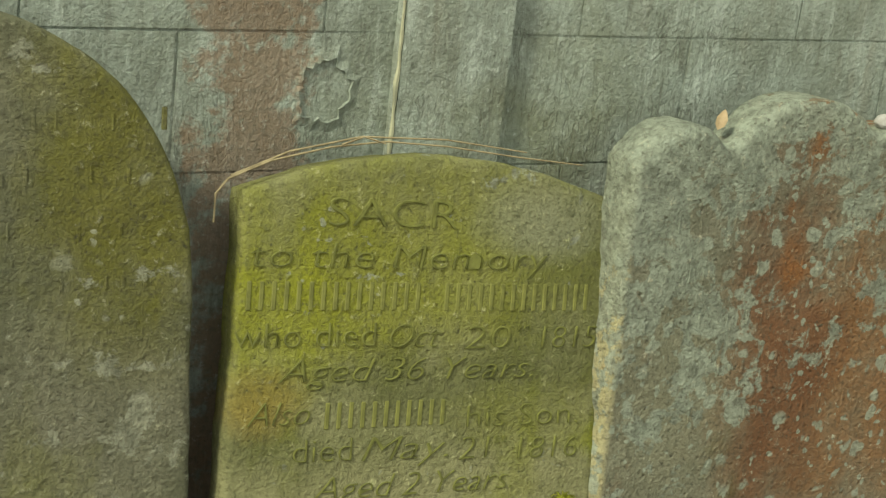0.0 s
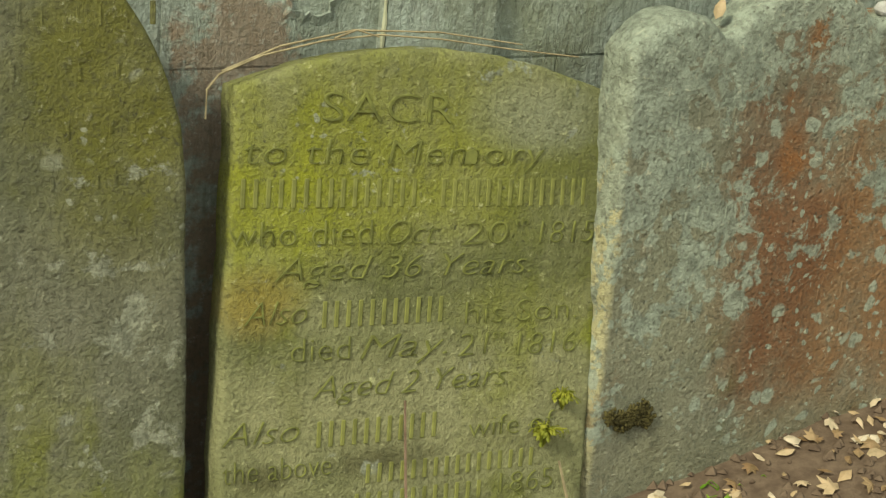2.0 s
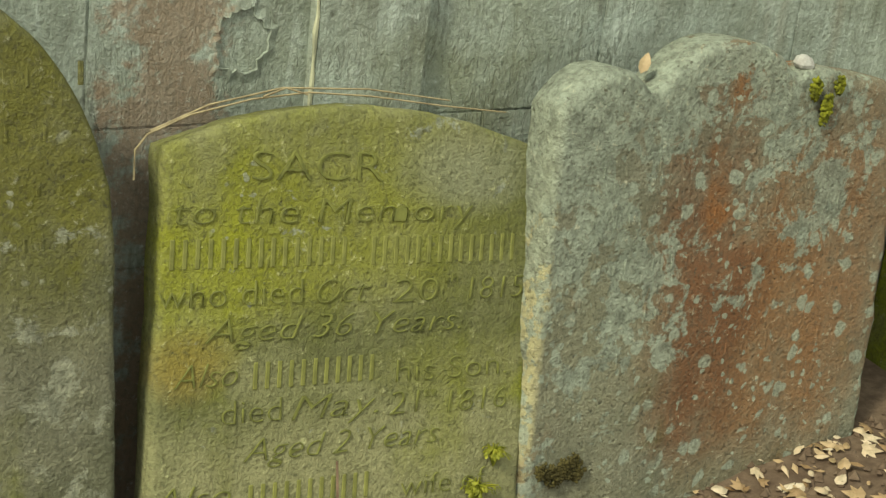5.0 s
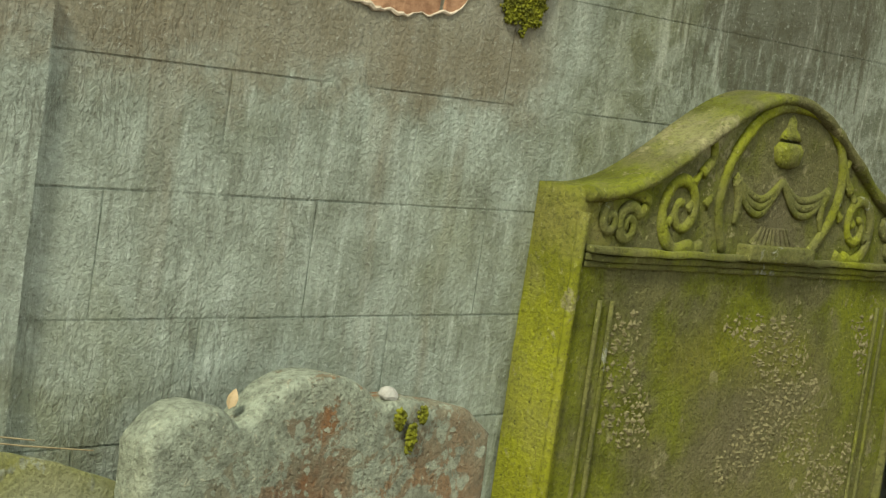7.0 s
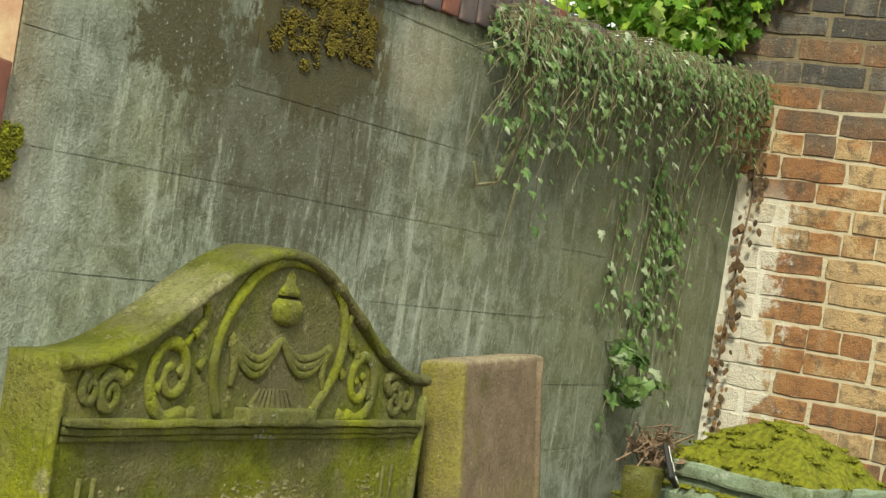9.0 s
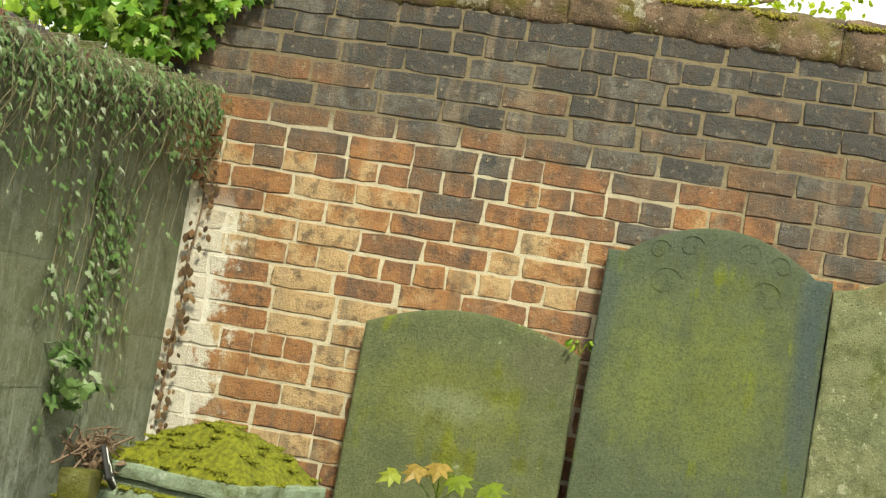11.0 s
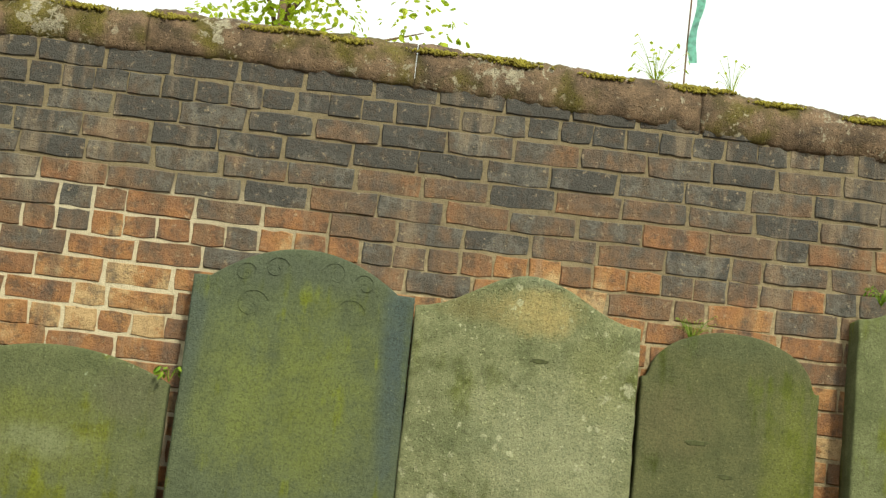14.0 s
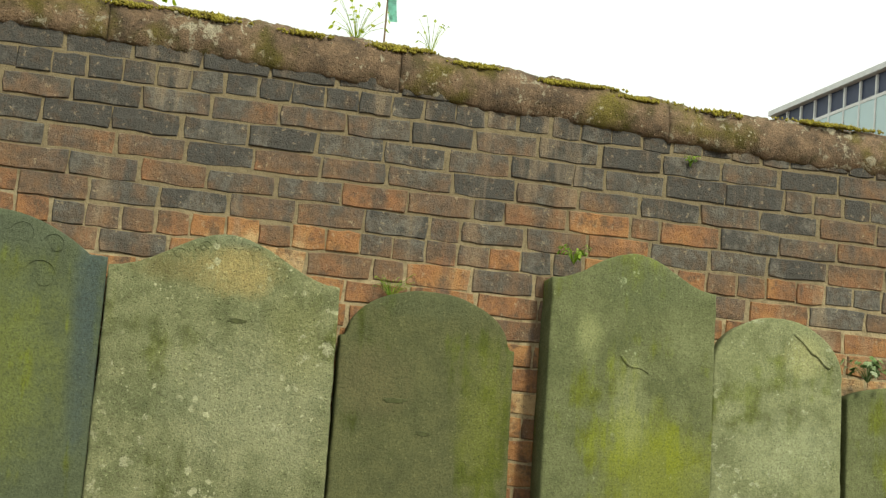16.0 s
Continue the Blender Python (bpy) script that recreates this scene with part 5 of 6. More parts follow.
# sparse runners lower down the wall
for _ in range(26):
    x = rnd.choice((-0.05, 0.0, 0.2, 0.28, 0.45)) + rnd.uniform(-0.25, 0.25)
    z = rnd.uniform(-0.3, -0.1)
    pts = [Vector((x, -0.108, z))]
    for i in range(rnd.randint(3, 7)):
        pts.append(pts[-1] + Vector((rnd.uniform(-0.035, 0.035), 0, -rnd.uniform(0.06, 0.12))))
    tube(stems, pts, 0.0018, 0.001, 4)
    for p in pts:
        for _ in range(rnd.randint(1, 4)):
            leaf(bm, p + Vector((rnd.uniform(-0.04, 0.04), -0.008, rnd.uniform(-0.05, 0.05))), Vector((rnd.uniform(-0.5, 0.5), -1, rnd.uniform(0, 0.8))), Vector((rnd.uniform(-0.7, 0.7), 0, -1)), rnd.uniform(0.012, 0.035))
clump(bm, rnd, (0.02, -0.15, -0.80), 0.10, 40, 0.055, "ivy")
clump(bm, rnd, (-0.06, -0.14, -0.72), 0.06, 14, 0.045, "ivy")
clump(bm, rnd, (0.27, -0.13, -0.44), 0.05, 8, 0.05, "ivy")
stuff(part("leaf_mat", bm, M_IVY, ivy))
tube(stems, [(-0.93, -0.125, 0.0), (-0.90, -0.13, -0.12), (-0.905, -0.125, -0.24), (-0.97, -0.12, -0.335), (-1.06, -0.115, -0.35), (-1.09, -0.115, -0.3)], 0.009, 0.003, 6, 0.3)
for dx, dz in ((0.06, -0.07), (-0.05, -0.17), (0.07, -0.2), (0.05, -0.29)):
    tube(stems, [(-0.905, -0.128, dz), (-0.905 + dx, -0.125, dz - 0.01)], 0.003, 0.001, 4)
stuff(part("stem_tangle", stems, M_VINE, ivy, "pale woody stems"))

top_ivy = empty("ivy", pose(-0.05, 0.1, 2.3))
tagged(top_ivy, "glossy dark green ivy bush over the brick wall's end", "ivy")
bm = bmesh.new()
for _ in range(64):
    c = (rnd.uniform(-0.45, 0.4), rnd.uniform(-0.1, 0.55), rnd.uniform(-0.12, 0.75))
    clump(bm, rnd, c, rnd.uniform(0.1, 0.18), 42, 0.062, "ivy")
for _ in range(190):
    a = rnd.random()
    p = Vector((rnd.uniform(-0.06, 0.03), -0.02 - 0.30 * a * rnd.random(), 0.33 - 0.42 * rnd.random() * (1 - 0.6 * a)))
    p.y = min(p.y, 0.02)
    leaf(bm, p, Vector((-1, rnd.uniform(-0.6, 0.3), rnd.uniform(0, 1))), Vector((0, rnd.uniform(-0.8, 0.3), -1)), rnd.uniform(0.035, 0.065), "ivy")
stuff(part("leaf_mat", bm, M_IVY_TOP, top_ivy))
bm = bmesh.new()
for _ in range(16):
    tube(bm, [(0.0, 0.1, -0.5), (rnd.uniform(-0.2, 0.2), rnd.uniform(0, 0.3), 0.1), (rnd.uniform(-0.35, 0.35), rnd.uniform(-0.1, 0.5), 0.6)], 0.012, 0.003)
stuff(part("stem_tangle", bm, M_TWIG, top_ivy))

tree = empty("tree", pose(4.3, -1.3, 0.3))
tagged(tree, "young tree in light green spring leaf beyond the wall", "tree")
bm = bmesh.new()
tube(bm, [(0, 0, 0), (0.05, 0.02, 1.5), (0.0, 0.0, 3.0), (0.05, 0, 4.4)], 0.09, 0.03, 8, 0.2)
tips = []
for i in range(26):
    z = rnd.uniform(1.6, 3.6)
    d = rand_dir(rnd)
    e = Vector((d.x * 1.0, d.y * 0.95, z + rnd.uniform(0.2, 0.7)))
    tube(bm, [(0.02, 0, z), Vector((0.02, 0, z)).lerp(e, 0.5) + Vector((0, 0, 0.08)), e], 0.022, 0.004, 5)
    tips += [e, Vector((0.02, 0, z)).lerp(e, 0.6)]
part("trunk", bm, M_TWIG, tree)
bm = bmesh.new()
for e in tips:
    clump(bm, rnd, e, rnd.uniform(0.16, 0.32), 90, 0.055, "oval")
stuff(part("crown", bm, M_TREE, tree))

# moss on the walls and stones
def moss(label, spots, material, parent_name="moss", seed=1, grain=0.0045):
    r = random.Random(seed)
    b_ = bmesh.new()
    for at, size, normal, count in spots:
        moss_pad(b_, r, at, size, normal, count, 0.35, grain)
    o = link(parent_name, b_, material, True)
    tagged(o, label, "moss", kind="stuff")
    return o


def scatter(seed, cx, y, cz, rx, rz, n, count=14, size=0.018):
    """Small pads strewn over an upright patch, thinning to its edge."""
    r = random.Random(seed)
    out = []
    while len(out) < n:
        a, k = r.uniform(0, 2 * math.pi), math.sqrt(r.random())
        k *= 0.75 + 0.5 * noise.noise(Vector((math.cos(a) * 2, math.sin(a) * 2, seed)))
        out.append(((cx + rx * k * math.cos(a), y, cz + rz * k * math.sin(a)), (size * r.uniform(0.6, 1.4), 0.010, size * r.uniform(0.6, 1.4)), (0, -1, 0), count))
    return out


moss("bright yellow-green moss cushions on the wall tops", scatter(1, -3.525, -0.005, 1.425, 0.10, 0.020, 36) + scatter(2, -3.505, -0.003, 1.395, 0.06, 0.045, 34) + scatter(3, -3.56, -0.010, 1.46, 0.014, 0.04, 10, 12, 0.010)
     + [((-3.55 + 0.03 * k, 0.02 + 0.02 * (k % 3), 1.548), (0.03, 0.03, 0.022), (0, 0, 1), 60) for k in range(3)] + scatter(4, -3.645, -0.012, 1.505, 0.010, 0.045, 12, 10, 0.010)
     + scatter(5, -4.10, -0.010, 1.45, 0.07, 0.05, 40) + scatter(6, -4.35, -0.010, 1.46, 0.10, 0.05, 46) + scatter(7, -3.34, -0.003, 1.80, 0.06, 0.045, 34) + scatter(9, -3.12, -0.003, 1.83, 0.05, 0.02, 18)
     + [((-3.8 + 0.1 * k, 0.08, 1.540), (0.07, 0.06, 0.008), (0, 0, 1), 50) for k in range(-4, 3)], M_MOSS, seed=3, grain=0.0024)
moss("brown moss sheet hanging under the tall wall's coping", scatter(11, -2.72, -0.002, 1.825, 0.19, 0.035, 90) + scatter(12, -2.60, -0.002, 1.765, 0.17, 0.07, 110) + scatter(13, -2.76, -0.002, 1.72, 0.12, 0.06, 50, 8),
     plain_mat("brown_moss", (0.16, 0.13, 0.02), (0.06, 0.046, 0.014), 18, 1.0, 1.0), seed=8, grain=0.0024)
moss("yellow moss tuft on the red headstone", [((-3.805, -0.180, 0.725), (0.013, 0.008, 0.030), (0, -1, 0), 60), ((-3.783, -0.178, 0.757), (0.013, 0.008, 0.017), (0, -1, 0), 40), ((-3.832, -0.178, 0.752), (0.013, 0.008, 0.020), (0, -1, 0), 40)], M_MOSS, seed=4, grain=0.003)
moss("dark moss at the foot of the red headstone", scatter(21, -4.215, -0.2065, 0.228, 0.055, 0.020, 26, 12, 0.012), M_MOSS_DARK, seed=5, grain=0.0022)
moss("moss along the sandstone coping", [((0.02 + 0.03 * (k % 3), -0.35 - 0.23 * k, coping_top(-0.35 - 0.23 * k) - 0.022), (0.05, 0.17, 0.016), (-0.5, 0, 1), 150) for k in range(17) if k % 5 != 3] + [((-0.004, -0.4 - 0.3 * k, coping_top(-0.4 - 0.3 * k) - 0.036), (0.02, 0.12, 0.018), (-0.7, 0, 0.7), 60) for k in range(14)] +
     [((0.02, -4.75, coping_top(-4.75) - 0.014), (0.06, 0.25, 0.02), (-0.4, 0, 1), 260)], plain_mat("coping_moss", (0.26, 0.23, 0.03), (0.13, 0.105, 0.02), 40, 1.0, 1.0), seed=6)


def weed(label, at, n, size, spread, kind="oval", material=None, up=0.7):
    b_ = bmesh.new()
    o = empty("weed", pose(*at))
    tagged(o, label, "weed")
    s_ = bmesh.new()
    for _ in range(n):
        d = Vector((rnd.uniform(-1, 1) * spread, rnd.uniform(-1, 1) * spread, rnd.uniform(0.3, 1) * spread * up * 1.6))
        tube(s_, [(0, 0, -0.01), d * 0.5 + Vector((0, 0, 0.01)), d], 0.0012, 0.0007, 4)
        leaf(b_, d, Vector((d.x, d.y, 0.8 * spread)) + rand_dir(rnd) * 0.3 * spread, Vector((d.x, d.y, 0.1 * spread)) + rand_dir(rnd) * 0.4 * spread, size * rnd.uniform(0.6, 1.2), kind)
    stuff(part("leaf_tuft", b_, material or M_WEED, o))
    stuff(part("stalk_tuft", s_, material or M_WEED, o))


weed("small bright green weed in the soil", (-4.07, -0.27, 0.095), 12, 0.022, 0.028)
weed("small bright green weed in the soil", (-3.99, -0.28, 0.10), 12, 0.024, 0.03)
weed("yellow-green creeping weed between two headstones", (-4.352, -0.206, 0.215), 60, 0.008, 0.024, "oval", M_CREEP)
weed("yellow-green creeping weed between two headstones", (-4.322, -0.196, 0.262), 46, 0.007, 0.018, "oval", M_CREEP)
weed("green fern seedling on the headstone's shoulder", (-0.09, -1.455, 1.42), 14, 0.03, 0.04)
weed("green weed growing on top of the tall headstone", (-0.10, -3.77, 1.925), 26, 0.018, 0.05)
weed("wiry dry weed growing over the round headstone", (-0.04, -3.16, 1.745), 30, 0.01, 0.07, "small")
weed("small weed rooted in a mortar joint", (-0.01, -4.20, 2.33), 14, 0.014, 0.03)
weed("dark leafy weed over the mossy headstone", (-0.12, -4.87, 1.62), 40, 0.03, 0.07, "ivy", M_IVY)
weed("leafy sapling shoots on the coping", (0.10, -2.98, 2.64), 26, 0.022, 0.10, "oval", M_TREE, 1.0)
weed("leafy sapling shoots on the coping", (0.10, -3.25, 2.63), 12, 0.016, 0.08, "oval", M_TREE, 1.0)
weed("grass tuft growing on the tomb", (-0.62, -0.62, 0.86), 26, 0.022, 0.035, "small")

# maple seedling in front of the low slate stone
seed = empty("seedling", pose(-0.31, -1.10, 0.45))
tagged(seed, "young sycamore seedling with yellow-green lobed leaves", "seedling")
bs, bl = bmesh.new(), bmesh.new()
tube(bs, [(0, 0, 0), (0.01, 0.01, 0.25), (0.0, 0.0, 0.48)], 0.006, 0.003, 5)
for y, z, s_, tilt in ((0.13, 0.50, 0.075, 0.7), (0.06, 0.53, 0.08, 0.3), (0.0, 0.55, 0.08, 0.0), (-0.06, 0.52, 0.085, -0.3), (-0.16, 0.51, 0.09, -0.6), (-0.12, 0.42, 0.08, -0.6), (0.02, 0.36, 0.075, 0.3), (-0.05, 0.34, 0.08, -0.3), (0.08, 0.35, 0.07, 0.5)):
    tube(bs, [(0, 0, z - 0.09), (-0.03, y * 0.6, z), (-0.05, y, z)], 0.002, 0.0015, 4)
    leaf(bl, (-0.05, y, z), Vector((-0.8, 0.1, 0.9)), Vector((-0.35, tilt, -0.55)), s_, "maple")
part("stem", bs, M_WEED, seed)
part("leaves", bl, leaf_mat("sycamore_leaf", [(0.0, (0.16, 0.23, 0.02)), (0.6, (0.3, 0.34, 0.04)), (1.0, (0.36, 0.22, 0.06))], 0.45, 0.3), seed)

# withered grass stems lying along the low headstone's head
for k, pts in enumerate(([(-4.826, -0.122, 0.668), (-4.822, -0.112, 0.70), (-4.805, -0.105, 0.716), (-4.747, -0.09, 0.732), (-4.667, -0.085, 0.746), (-4.59, -0.08, 0.750), (-4.503, -0.08, 0.742), (-4.40, -0.085, 0.727), (-4.30, -0.09, 0.715)],
                         [(-4.80, -0.10, 0.718), (-4.72, -0.08, 0.740), (-4.62, -0.07, 0.754), (-4.50, -0.07, 0.748), (-4.38, -0.075, 0.730)], [(-4.655, -0.09, 0.750), (-4.625, -0.088, 0.759), (-4.595, -0.09, 0.750)])):
    b_ = bmesh.new()
    tube(b_, pts, 0.0016, 0.0010, 5)
    tagged(link("grass_stem", b_, M_STEM), "withered straw-coloured stem lying on the headstone's head", "stem", "withered stems")
b_ = bmesh.new()
tube(b_, [(-4.568, -0.26, 0.06), (-4.57, -0.225, 0.20), (-4.569, -0.20, 0.305)], 0.0022, 0.0016, 5)
tagged(link("dry_stalk", b_, M_TWIG), "thin upright reddish stalk before the headstone", "stalk")
b_ = bmesh.new()
tube(b_, [(-4.318, -0.25, 0.08), (-4.322, -0.235, 0.14), (-4.335, -0.225, 0.19)], 0.0026, 0.0018, 5)
tagged(link("dry_stalk", b_, M_STEM), "pale bent stalk leaning on the headstone", "stalk")
b_ = bmesh.new()
leaf(b_, (-4.125, -0.14, 0.775), (-0.9, -0.3, 0.2), (0.5, 0.1, 0.9), 0.030, "oval")
tagged(link("dead_leaf", b_, M_DRY), "curled brown dead leaf caught between stone lobes", "leaf")
b_ = bmesh.new()
bmesh.ops.create_icosphere(b_, subdivisions=2, radius=0.016)
for v in b_.verts:
    v.co = Vector((v.co.x * 1.1 - 3.835, v.co.y * 0.8 - 0.150, v.co.z * 0.7 + 0.785))
rough_up(b_, 0.004, 60)
tagged(link("pebble", b_, plain_mat("white_pebble", (0.42, 0.42, 0.38), (0.28, 0.27, 0.24), 60)), "small white pebble on top of the red headstone", "pebble")

# leaf litter and crumbs of soil
b_ = bmesh.new()
r = random.Random(31)
for _ in range(900):
    x, y = r.uniform(-4.4, -3.3), r.uniform(-0.75, -0.2)
    if r.random() > 0.25 + 0.75 * max(0, min(1, (x + 4.15) / 0.5)):
        continue
    z = ground_height(x, y)
    leaf(b_, (x, y, z + 0.008), Vector((r.uniform(-0.5, 0.5), r.uniform(-0.7, 0.3), 1)), Vector((r.uniform(-1, 1), r.uniform(-1, 1), 0.1)), r.uniform(0.010, 0.034), r.choice(("oval", "maple", "small")))
tagged(link("leaf_litter", b_, M_DRY), "fallen brown leaves scattered on the soil", "leaves", kind="stuff")
b_ = bmesh.new()
for _ in range(1600):
    x, y = r.uniform(-4.9, -3.2), r.uniform(-0.8, -0.18)
    k = r.uniform(0.003, 0.012)
    blob(b_, (x, y, ground_height(x, y) + 0.002), k, k * r.uniform(0.6, 1.2), k * r.uniform(0.5, 1))
rough_up(b_, 0.003, 90)
tagged(link("soil_crumbs", b_, M_SOIL), "loose crumbs of brown soil and grit", "soil", kind="stuff")

# dead creeper in the corner
b_, s_ = bmesh.new(), bmesh.new()
pts = [Vector((-0.035, -0.035, 0.95))]
while pts[-1].z < 1.85:
    pts.append(pts[-1] + Vector((r.uniform(-0.008, 0.008), r.uniform(-0.008, 0.008), 0.07)))
    pts[-1].x, pts[-1].y = min(pts[-1].x, -0.02), min(pts[-1].y, -0.02)
tube(s_, pts, 0.005, 0.003, 5)
for p in pts:
    for _ in range(6):
        leaf(b_, p + Vector((r.uniform(-0.03, 0.0), r.uniform(-0.05, 0.02), r.uniform(-0.04, 0.04))), Vector((-1, -0.6, r.uniform(-0.3, 0.6))), Vector((r.uniform(-0.5, 0.5), r.uniform(-0.5, 0.5), -1)), r.uniform(0.018, 0.04), "oval")
creeper = empty("dead_creeper", pose(0, 0, 0))
tagged(creeper, "withered brown creeper climbing the wall corner", "creeper")
part("stem", s_, M_TWIG, creeper)
part("leaves", b_, leaf_mat("withered_leaf", [(0.0, (0.06, 0.035, 0.02)), (0.6, (0.16, 0.09, 0.045)), (1.0, (0.28, 0.17, 0.08))], 0.8, 0.1), creeper)

# stones and rubbish beside the tomb
b_ = bmesh.new()
box(b_, -1.02, -0.90, -0.22, -0.13, 0.3, 0.845, 0.02, 2)
bmesh.ops.subdivide_edges(b_, edges=[e for e in b_.edges if e.calc_length() > 0.08], cuts=6, use_grid_fill=True)
rough_up(b_, 0.015, 10)
tagged(link("kerb_stone", b_, G_TM), "upright broken kerb stone with moss by the tomb", "stone")
b_ = bmesh.new()
box(b_, -1.5, -0.97, -0.42, -0.14, 0.55, 0.66, 0.02, 2)
bmesh.ops.subdivide_edges(b_, edges=[e for e in b_.edges if e.calc_length() > 0.08], cuts=6, use_grid_fill=True)
rough_up(b_, 0.015, 8, 3)
for v in b_.verts:
    v.co.z = max(v.co.z, 0.3) if v.co.z > 0.6 else 0.3
tagged(link("stone_slab", b_, grave_mat("slab_grey", (0.19, 0.18, 0.15), (0.12, 0.115, 0.10), 0.3, (0.1, 0.1, 0.03), 0.1, seed=33)), "flat grey stone slab lying against the wall", "slab")
b_ = bmesh.new()
for i in range(46):
    a = Vector((-0.83 + r.uniform(-0.12, 0.1), -0.13 + r.uniform(-0.06, 0.03), 0.84 + r.uniform(0, 0.10)))
    d = Vector((r.uniform(-0.14, 0.14), r.uniform(-0.03, 0.02), r.uniform(-0.05, 0.06)))
    tube(b_, [a - d, a + Vector((0, 0, 0.02)), a + d], 0.004, 0.002, 4)
for i in range(90):
    leaf(b_, (-0.83 + r.uniform(-0.15, 0.13), -0.15 + r.uniform(-0.05, 0.04), 0.78 + r.uniform(0, 0.14)), rand_dir(r), rand_dir(r), r.uniform(0.02, 0.04), "oval")
tagged(link("brushwood", b_, M_TWIG), "tangle of dead twigs and leaves behind the tomb", "twigs", kind="stuff")
b_ = bmesh.new()
box(b_, -0.045, 0.045, -0.008, 0.008, -0.055, 0.055, 0.004)
o = link("label_fragment", b_, plain_mat("black_card", (0.02, 0.02, 0.022), (0.03, 0.03, 0.03), 30, 0.5, 0.1))
o.matrix_world = pose(-0.93, -0.24, 0.86, -25, 25, 5)
tagged(o, "torn black plastic scrap with white print on kerb stone", "rubbish")
for k, (u, z, w, h) in enumerate(((-0.03, 0.02, 0.016, 0.05), (0.012, -0.042, 0.04, 0.012), (-0.004, -0.008, 0.012, 0.03))):
    b_ = bmesh.new()
    box(b_, u - w / 2, u + w / 2, -0.0095, -0.007, z - h / 2, z + h / 2)
    part("white_bar", b_, plain_mat("white_print", (0.7, 0.7, 0.68), (0.6, 0.6, 0.58), 40, 0.5, 0.1), o)

# flaked patch on the render beside the pilaster
b_ = bmesh.new()
ring0, ring1, ring2 = [], [], []
for i in range(40):
    a = 2 * math.pi * i / 40
    k = 1 + 0.30 * noise.noise(Vector((math.cos(a) * 2, math.sin(a) * 2, 3))) + 0.22 * noise.noise(Vector((math.cos(a) * 5, math.sin(a) * 5, 1)))
    for rg, f, y in ((ring0, 0.94, -0.0005), (ring1, 0.97, -0.0034), (ring2, 1.35, 0.001)):
        rg.append(b_.verts.new((-4.645 + 0.036 * k * f * math.cos(a), y, 0.795 + 0.040 * k * f * math.sin(a))))
for i in range(40):
    q = (i + 1) % 40
    b_.faces.new((ring0[i], ring1[i], ring1[q], ring0[q]))
    b_.faces.new((ring1[i], ring2[i], ring2[q], ring1[q]))
bmesh.ops.recalc_face_normals(b_, faces=b_.faces)
part("flaked_rim", b_, M_RENDER, wall_a)

# green plastic strip tied to a stake behind the coping
strip = empty("plastic_strip", pose(0.13, -3.10, 2.60))
tagged(strip, "torn green plastic strip tied to a thin stake", "plastic")
b_ = bmesh.new()
tube(b_, [(0.02, 0.012, -0.4), (0.02, 0.012, 0.2), (0.02, 0.006, 0.7)], 0.004, 0.003, 5)
part("stake", b_, M_TWIG, strip)
b_ = bmesh.new()
L = [[b_.verts.new((0.012 * math.sin(i * 0.9) + d * 0.3, -0.012 + d + 0.01 * math.sin(i * 0.6), 0.13 + i * 0.03)) for d in (-0.013 - 0.004 * math.sin(i), 0.013)] for i in range(17)]
for A, B in zip(L, L[1:]):
    b_.faces.new((A[0], A[1], B[1], B[0]))
bmesh.ops.solidify(b_, geom=b_.faces[:], thickness=0.001)
part("strip", b_, leaf_mat("green_plastic", [(0.0, (0.42, 0.82, 0.72)), (1.0, (0.46, 0.86, 0.76))], 0.3, 0.75), strip)

# office block beyond the wall
office = empty("office_building", pose(54.2, -28.4, 0, 0, 0, 181))
tagged(office, "distant flat-roofed office block with ribbon glazing", "building")
M_GLASS, gnt, gb = mat("office_glass", 0.08)
gb.inputs["Base Color"].default_value = (0.40, 0.56, 0.58, 1)
gb.inputs["Specular IOR Level"].default_value = 0.8
M_FRAME = plain_mat("white_frame", (0.72, 0.74, 0.74), (0.64, 0.66, 0.66), 3, 0.5, 0.05)
M_FASCIA = plain_mat("dark_fascia", (0.05, 0.065, 0.12), (0.04, 0.055, 0.10), 3, 0.5, 0.05)
b_ = bmesh.new()
box(b_, 0.0, 24, 0.06, 14, -1, 15.98)
part("body", b_, M_FASCIA, office)
for f in range(5):
    z1 = 15.2 - 3.1 * f
    b_ = bmesh.new()
    box(b_, 0, 24, -0.02, 0.055, z1 - 0.12, z1)
    box(b_, 0, 24, -0.02, 0.055, z1 - 2.2, z1 - 2.08)
    part("frame_rail", b_, M_FRAME, office)
    for i in range(20):
        b_ = bmesh.new()
        box(b_, 1.2 * i + 0.05, 1.2 * i + 1.15, 0.0, 0.05, z1 - 2.07, z1 - 0.125)
        part("window_pane", b_, M_GLASS, office)
        b_ = bmesh.new()
        box(b_, 1.2 * i - 0.05, 1.2 * i + 0.045, -0.03, 0.058, z1 - 2.9, z1 + 0.75)
        part("mullion", b_, M_FRAME, office)
b_ = bmesh.new()
box(b_, -0.2, 24.2, -0.2, 14.2, 15.99, 16.2)
part("roof_edge", b_, M_FRAME, office)

# ---- bricks of the wall ----
rnd = random.Random(3)


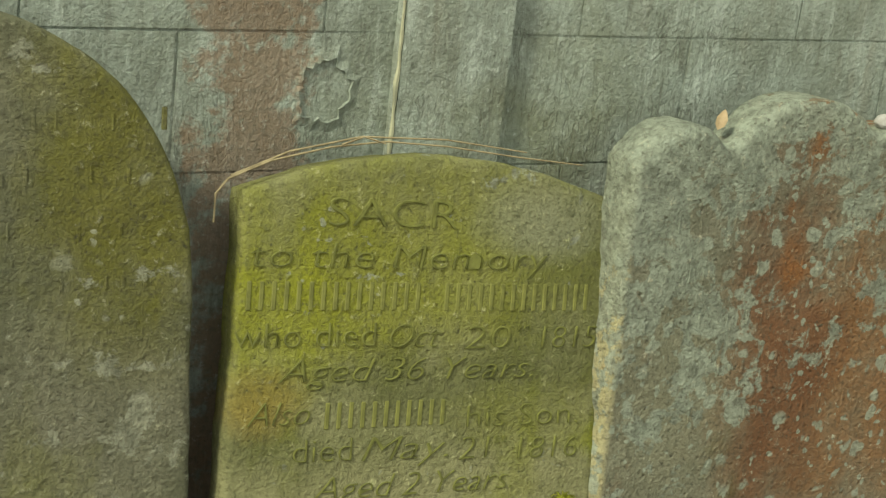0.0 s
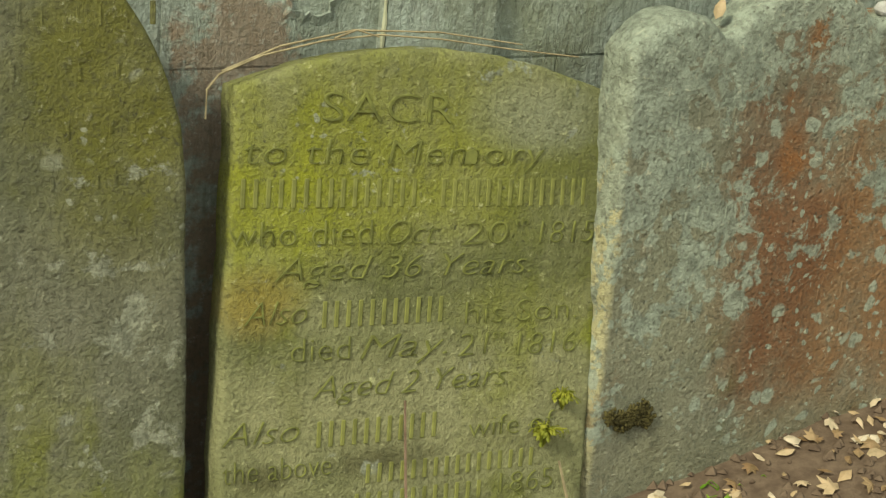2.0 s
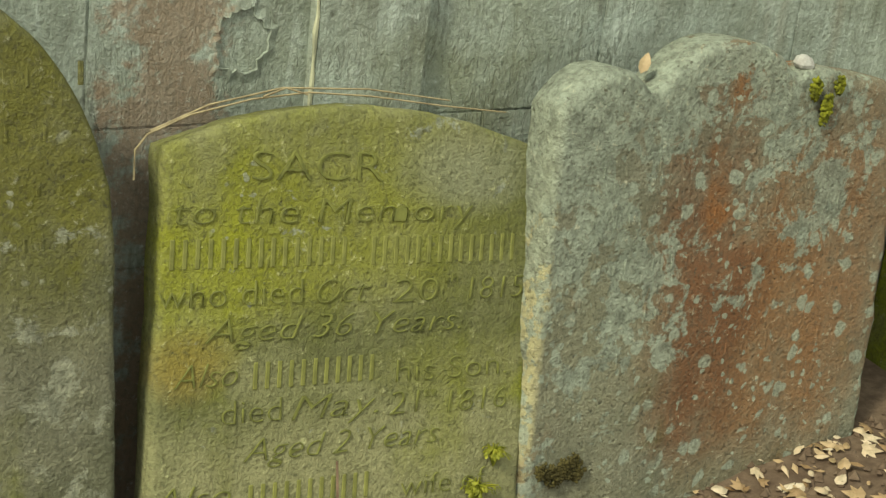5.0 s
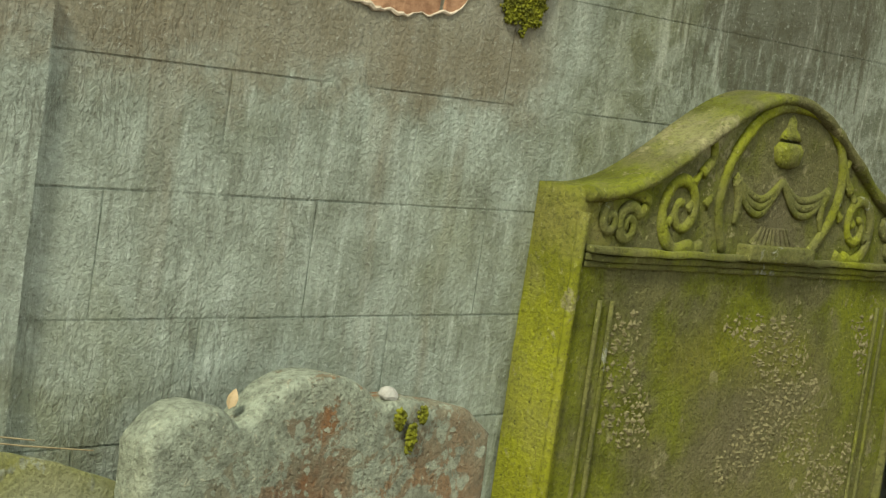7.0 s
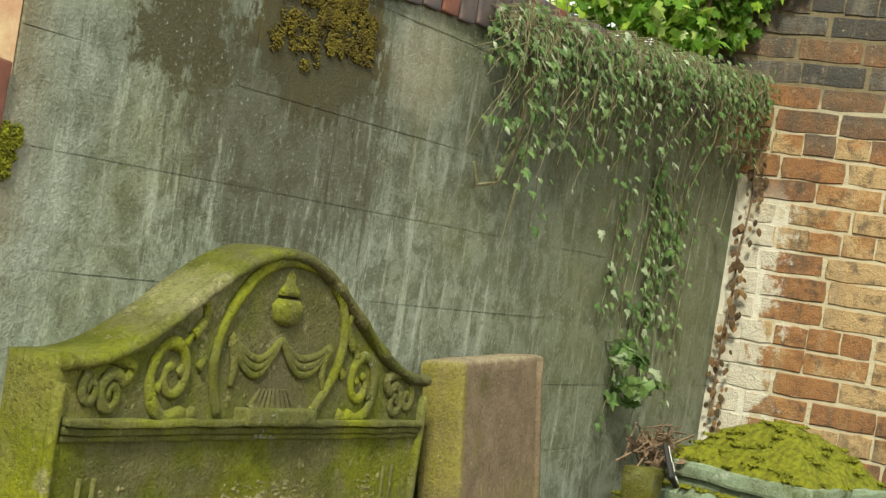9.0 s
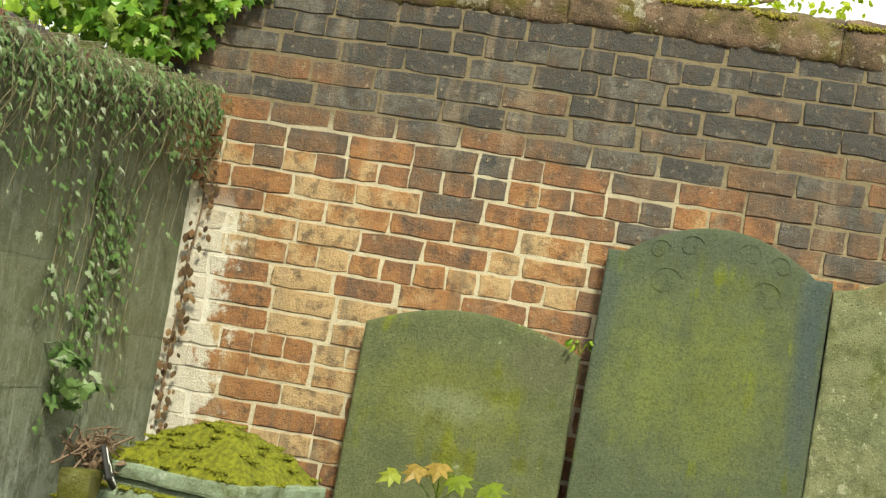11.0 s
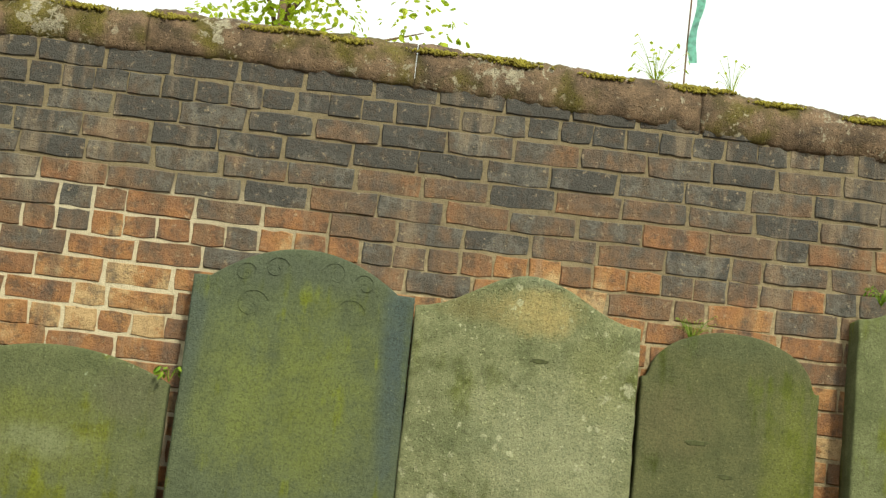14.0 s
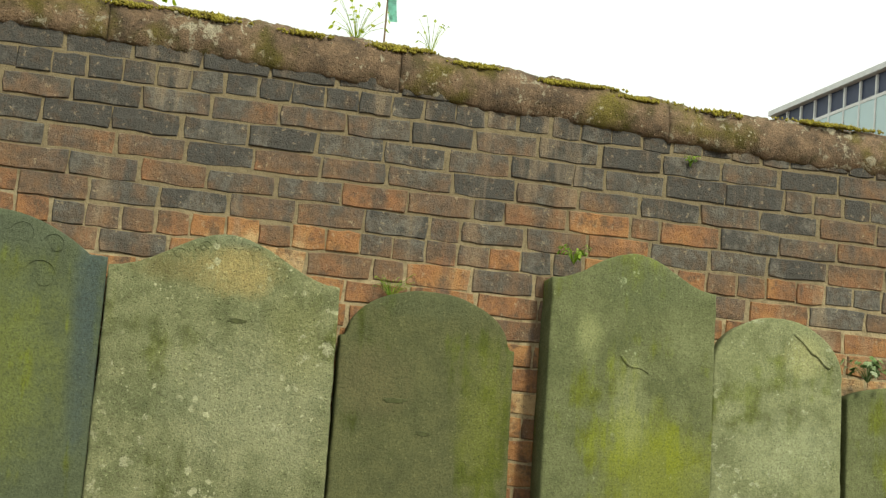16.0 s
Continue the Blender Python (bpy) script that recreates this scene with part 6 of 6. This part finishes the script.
def brick_mesh(length, seed):
    b = bmesh.new()
    hw, hh = length / 2, 0.0378
    front = []
    for (u, v) in ((-0.975, -0.95), (-0.3, -1), (0.35, -1), (0.975, -0.95), (1, 0.0), (0.975, 0.95), (0.3, 1), (-0.3, 1), (-0.975, 0.945), (-1, 0.0)):
        du = rnd.uniform(-0.0045, 0.004)
        dv = rnd.uniform(-0.004, 0.003)
        front.append((u * hw + du, v * hh + dv))
    i0 = [b.verts.new((rnd.uniform(-0.005, -0.002), a * (1 - 0.0035 / hw), c * 0.915)) for a, c in front]
    i1 = [b.verts.new((0.002, a, c)) for a, c in front]
    i2 = [b.verts.new((0.02, a, c)) for a, c in front]
    cen = b.verts.new((rnd.uniform(-0.006, -0.003), 0, 0))
    for k in range(10):
        q = (k + 1) % 10
        b.faces.new((i0[q], i0[k], cen))
        b.faces.new((i1[q], i1[k], i0[k], i0[q]))
        b.faces.new((i2[q], i2[k], i1[k], i1[q]))
    bmesh.ops.recalc_face_normals(b, faces=b.faces)
    me = bpy.data.meshes.new("brick")
    b.to_mesh(me)
    b.free()
    me.materials.append(M_BRICK)
    return me


LONG = [brick_mesh(0.2235, k) for k in range(8)]
SHORT = [brick_mesh(0.1075, k) for k in range(8)]
rest = bmesh.new()
made = 0
for n in range(-17, 8):
    zc = TOP0 + COURSE * n - 0.035
    headers = n in (6, 0, -4, -8, -12, -16)
    pitch = 0.1135 if headers else 0.2275
    y = {0: -0.432, 2: -0.012, -7: -0.362}.get(n, -0.1 * ((n * 7) % 5) * pitch * 2)
    while y < (0.25 if zc > 1.8 else 0):
        y += pitch
    while y > -6.4:
        ln = pitch
        short = headers or rnd.random() < 0.06
        if short:
            ln = 0.1135
        yc = y - ln / 2 + rnd.uniform(-0.003, 0.003)
        if y > 0 and y - ln < -0.04 and zc < 1.8:
            short = True
            yc = (y - ln) / 2 if y - ln < -0.09 else y - ln + 0.05
        y -= ln
        if yc > 0.3 or (yc > -0.03 and zc < 1.8) or zc > coping_base(yc) + 0.05:
            continue
        me = rnd.choice(SHORT if short else LONG)
        m = Matrix.LocRotScale((rnd.uniform(-0.003, 0.003), yc, zc + rnd.uniform(-0.003, 0.003)), Euler((radians(rnd.uniform(-0.9, 0.9)), 0, radians(rnd.uniform(-0.6, 0.6)))), (1, rnd.uniform(0.97, 1.025), rnd.uniform(0.92, 1.06)))
        if made < 300 and yc > -3.1 and zc > 1.3:
            o = new("brick", me)
            o.parent = wall_b
            o.matrix_world = m
            made += 1
        else:
            k0 = len(rest.verts)
            rest.from_mesh(me)
            rest.verts.ensure_lookup_table()
            for v in rest.verts[k0:]:
                v.co = m @ v.co
o = part("brickwork", rest, M_BRICK_REST, wall_b)
o["kind"] = "stuff"
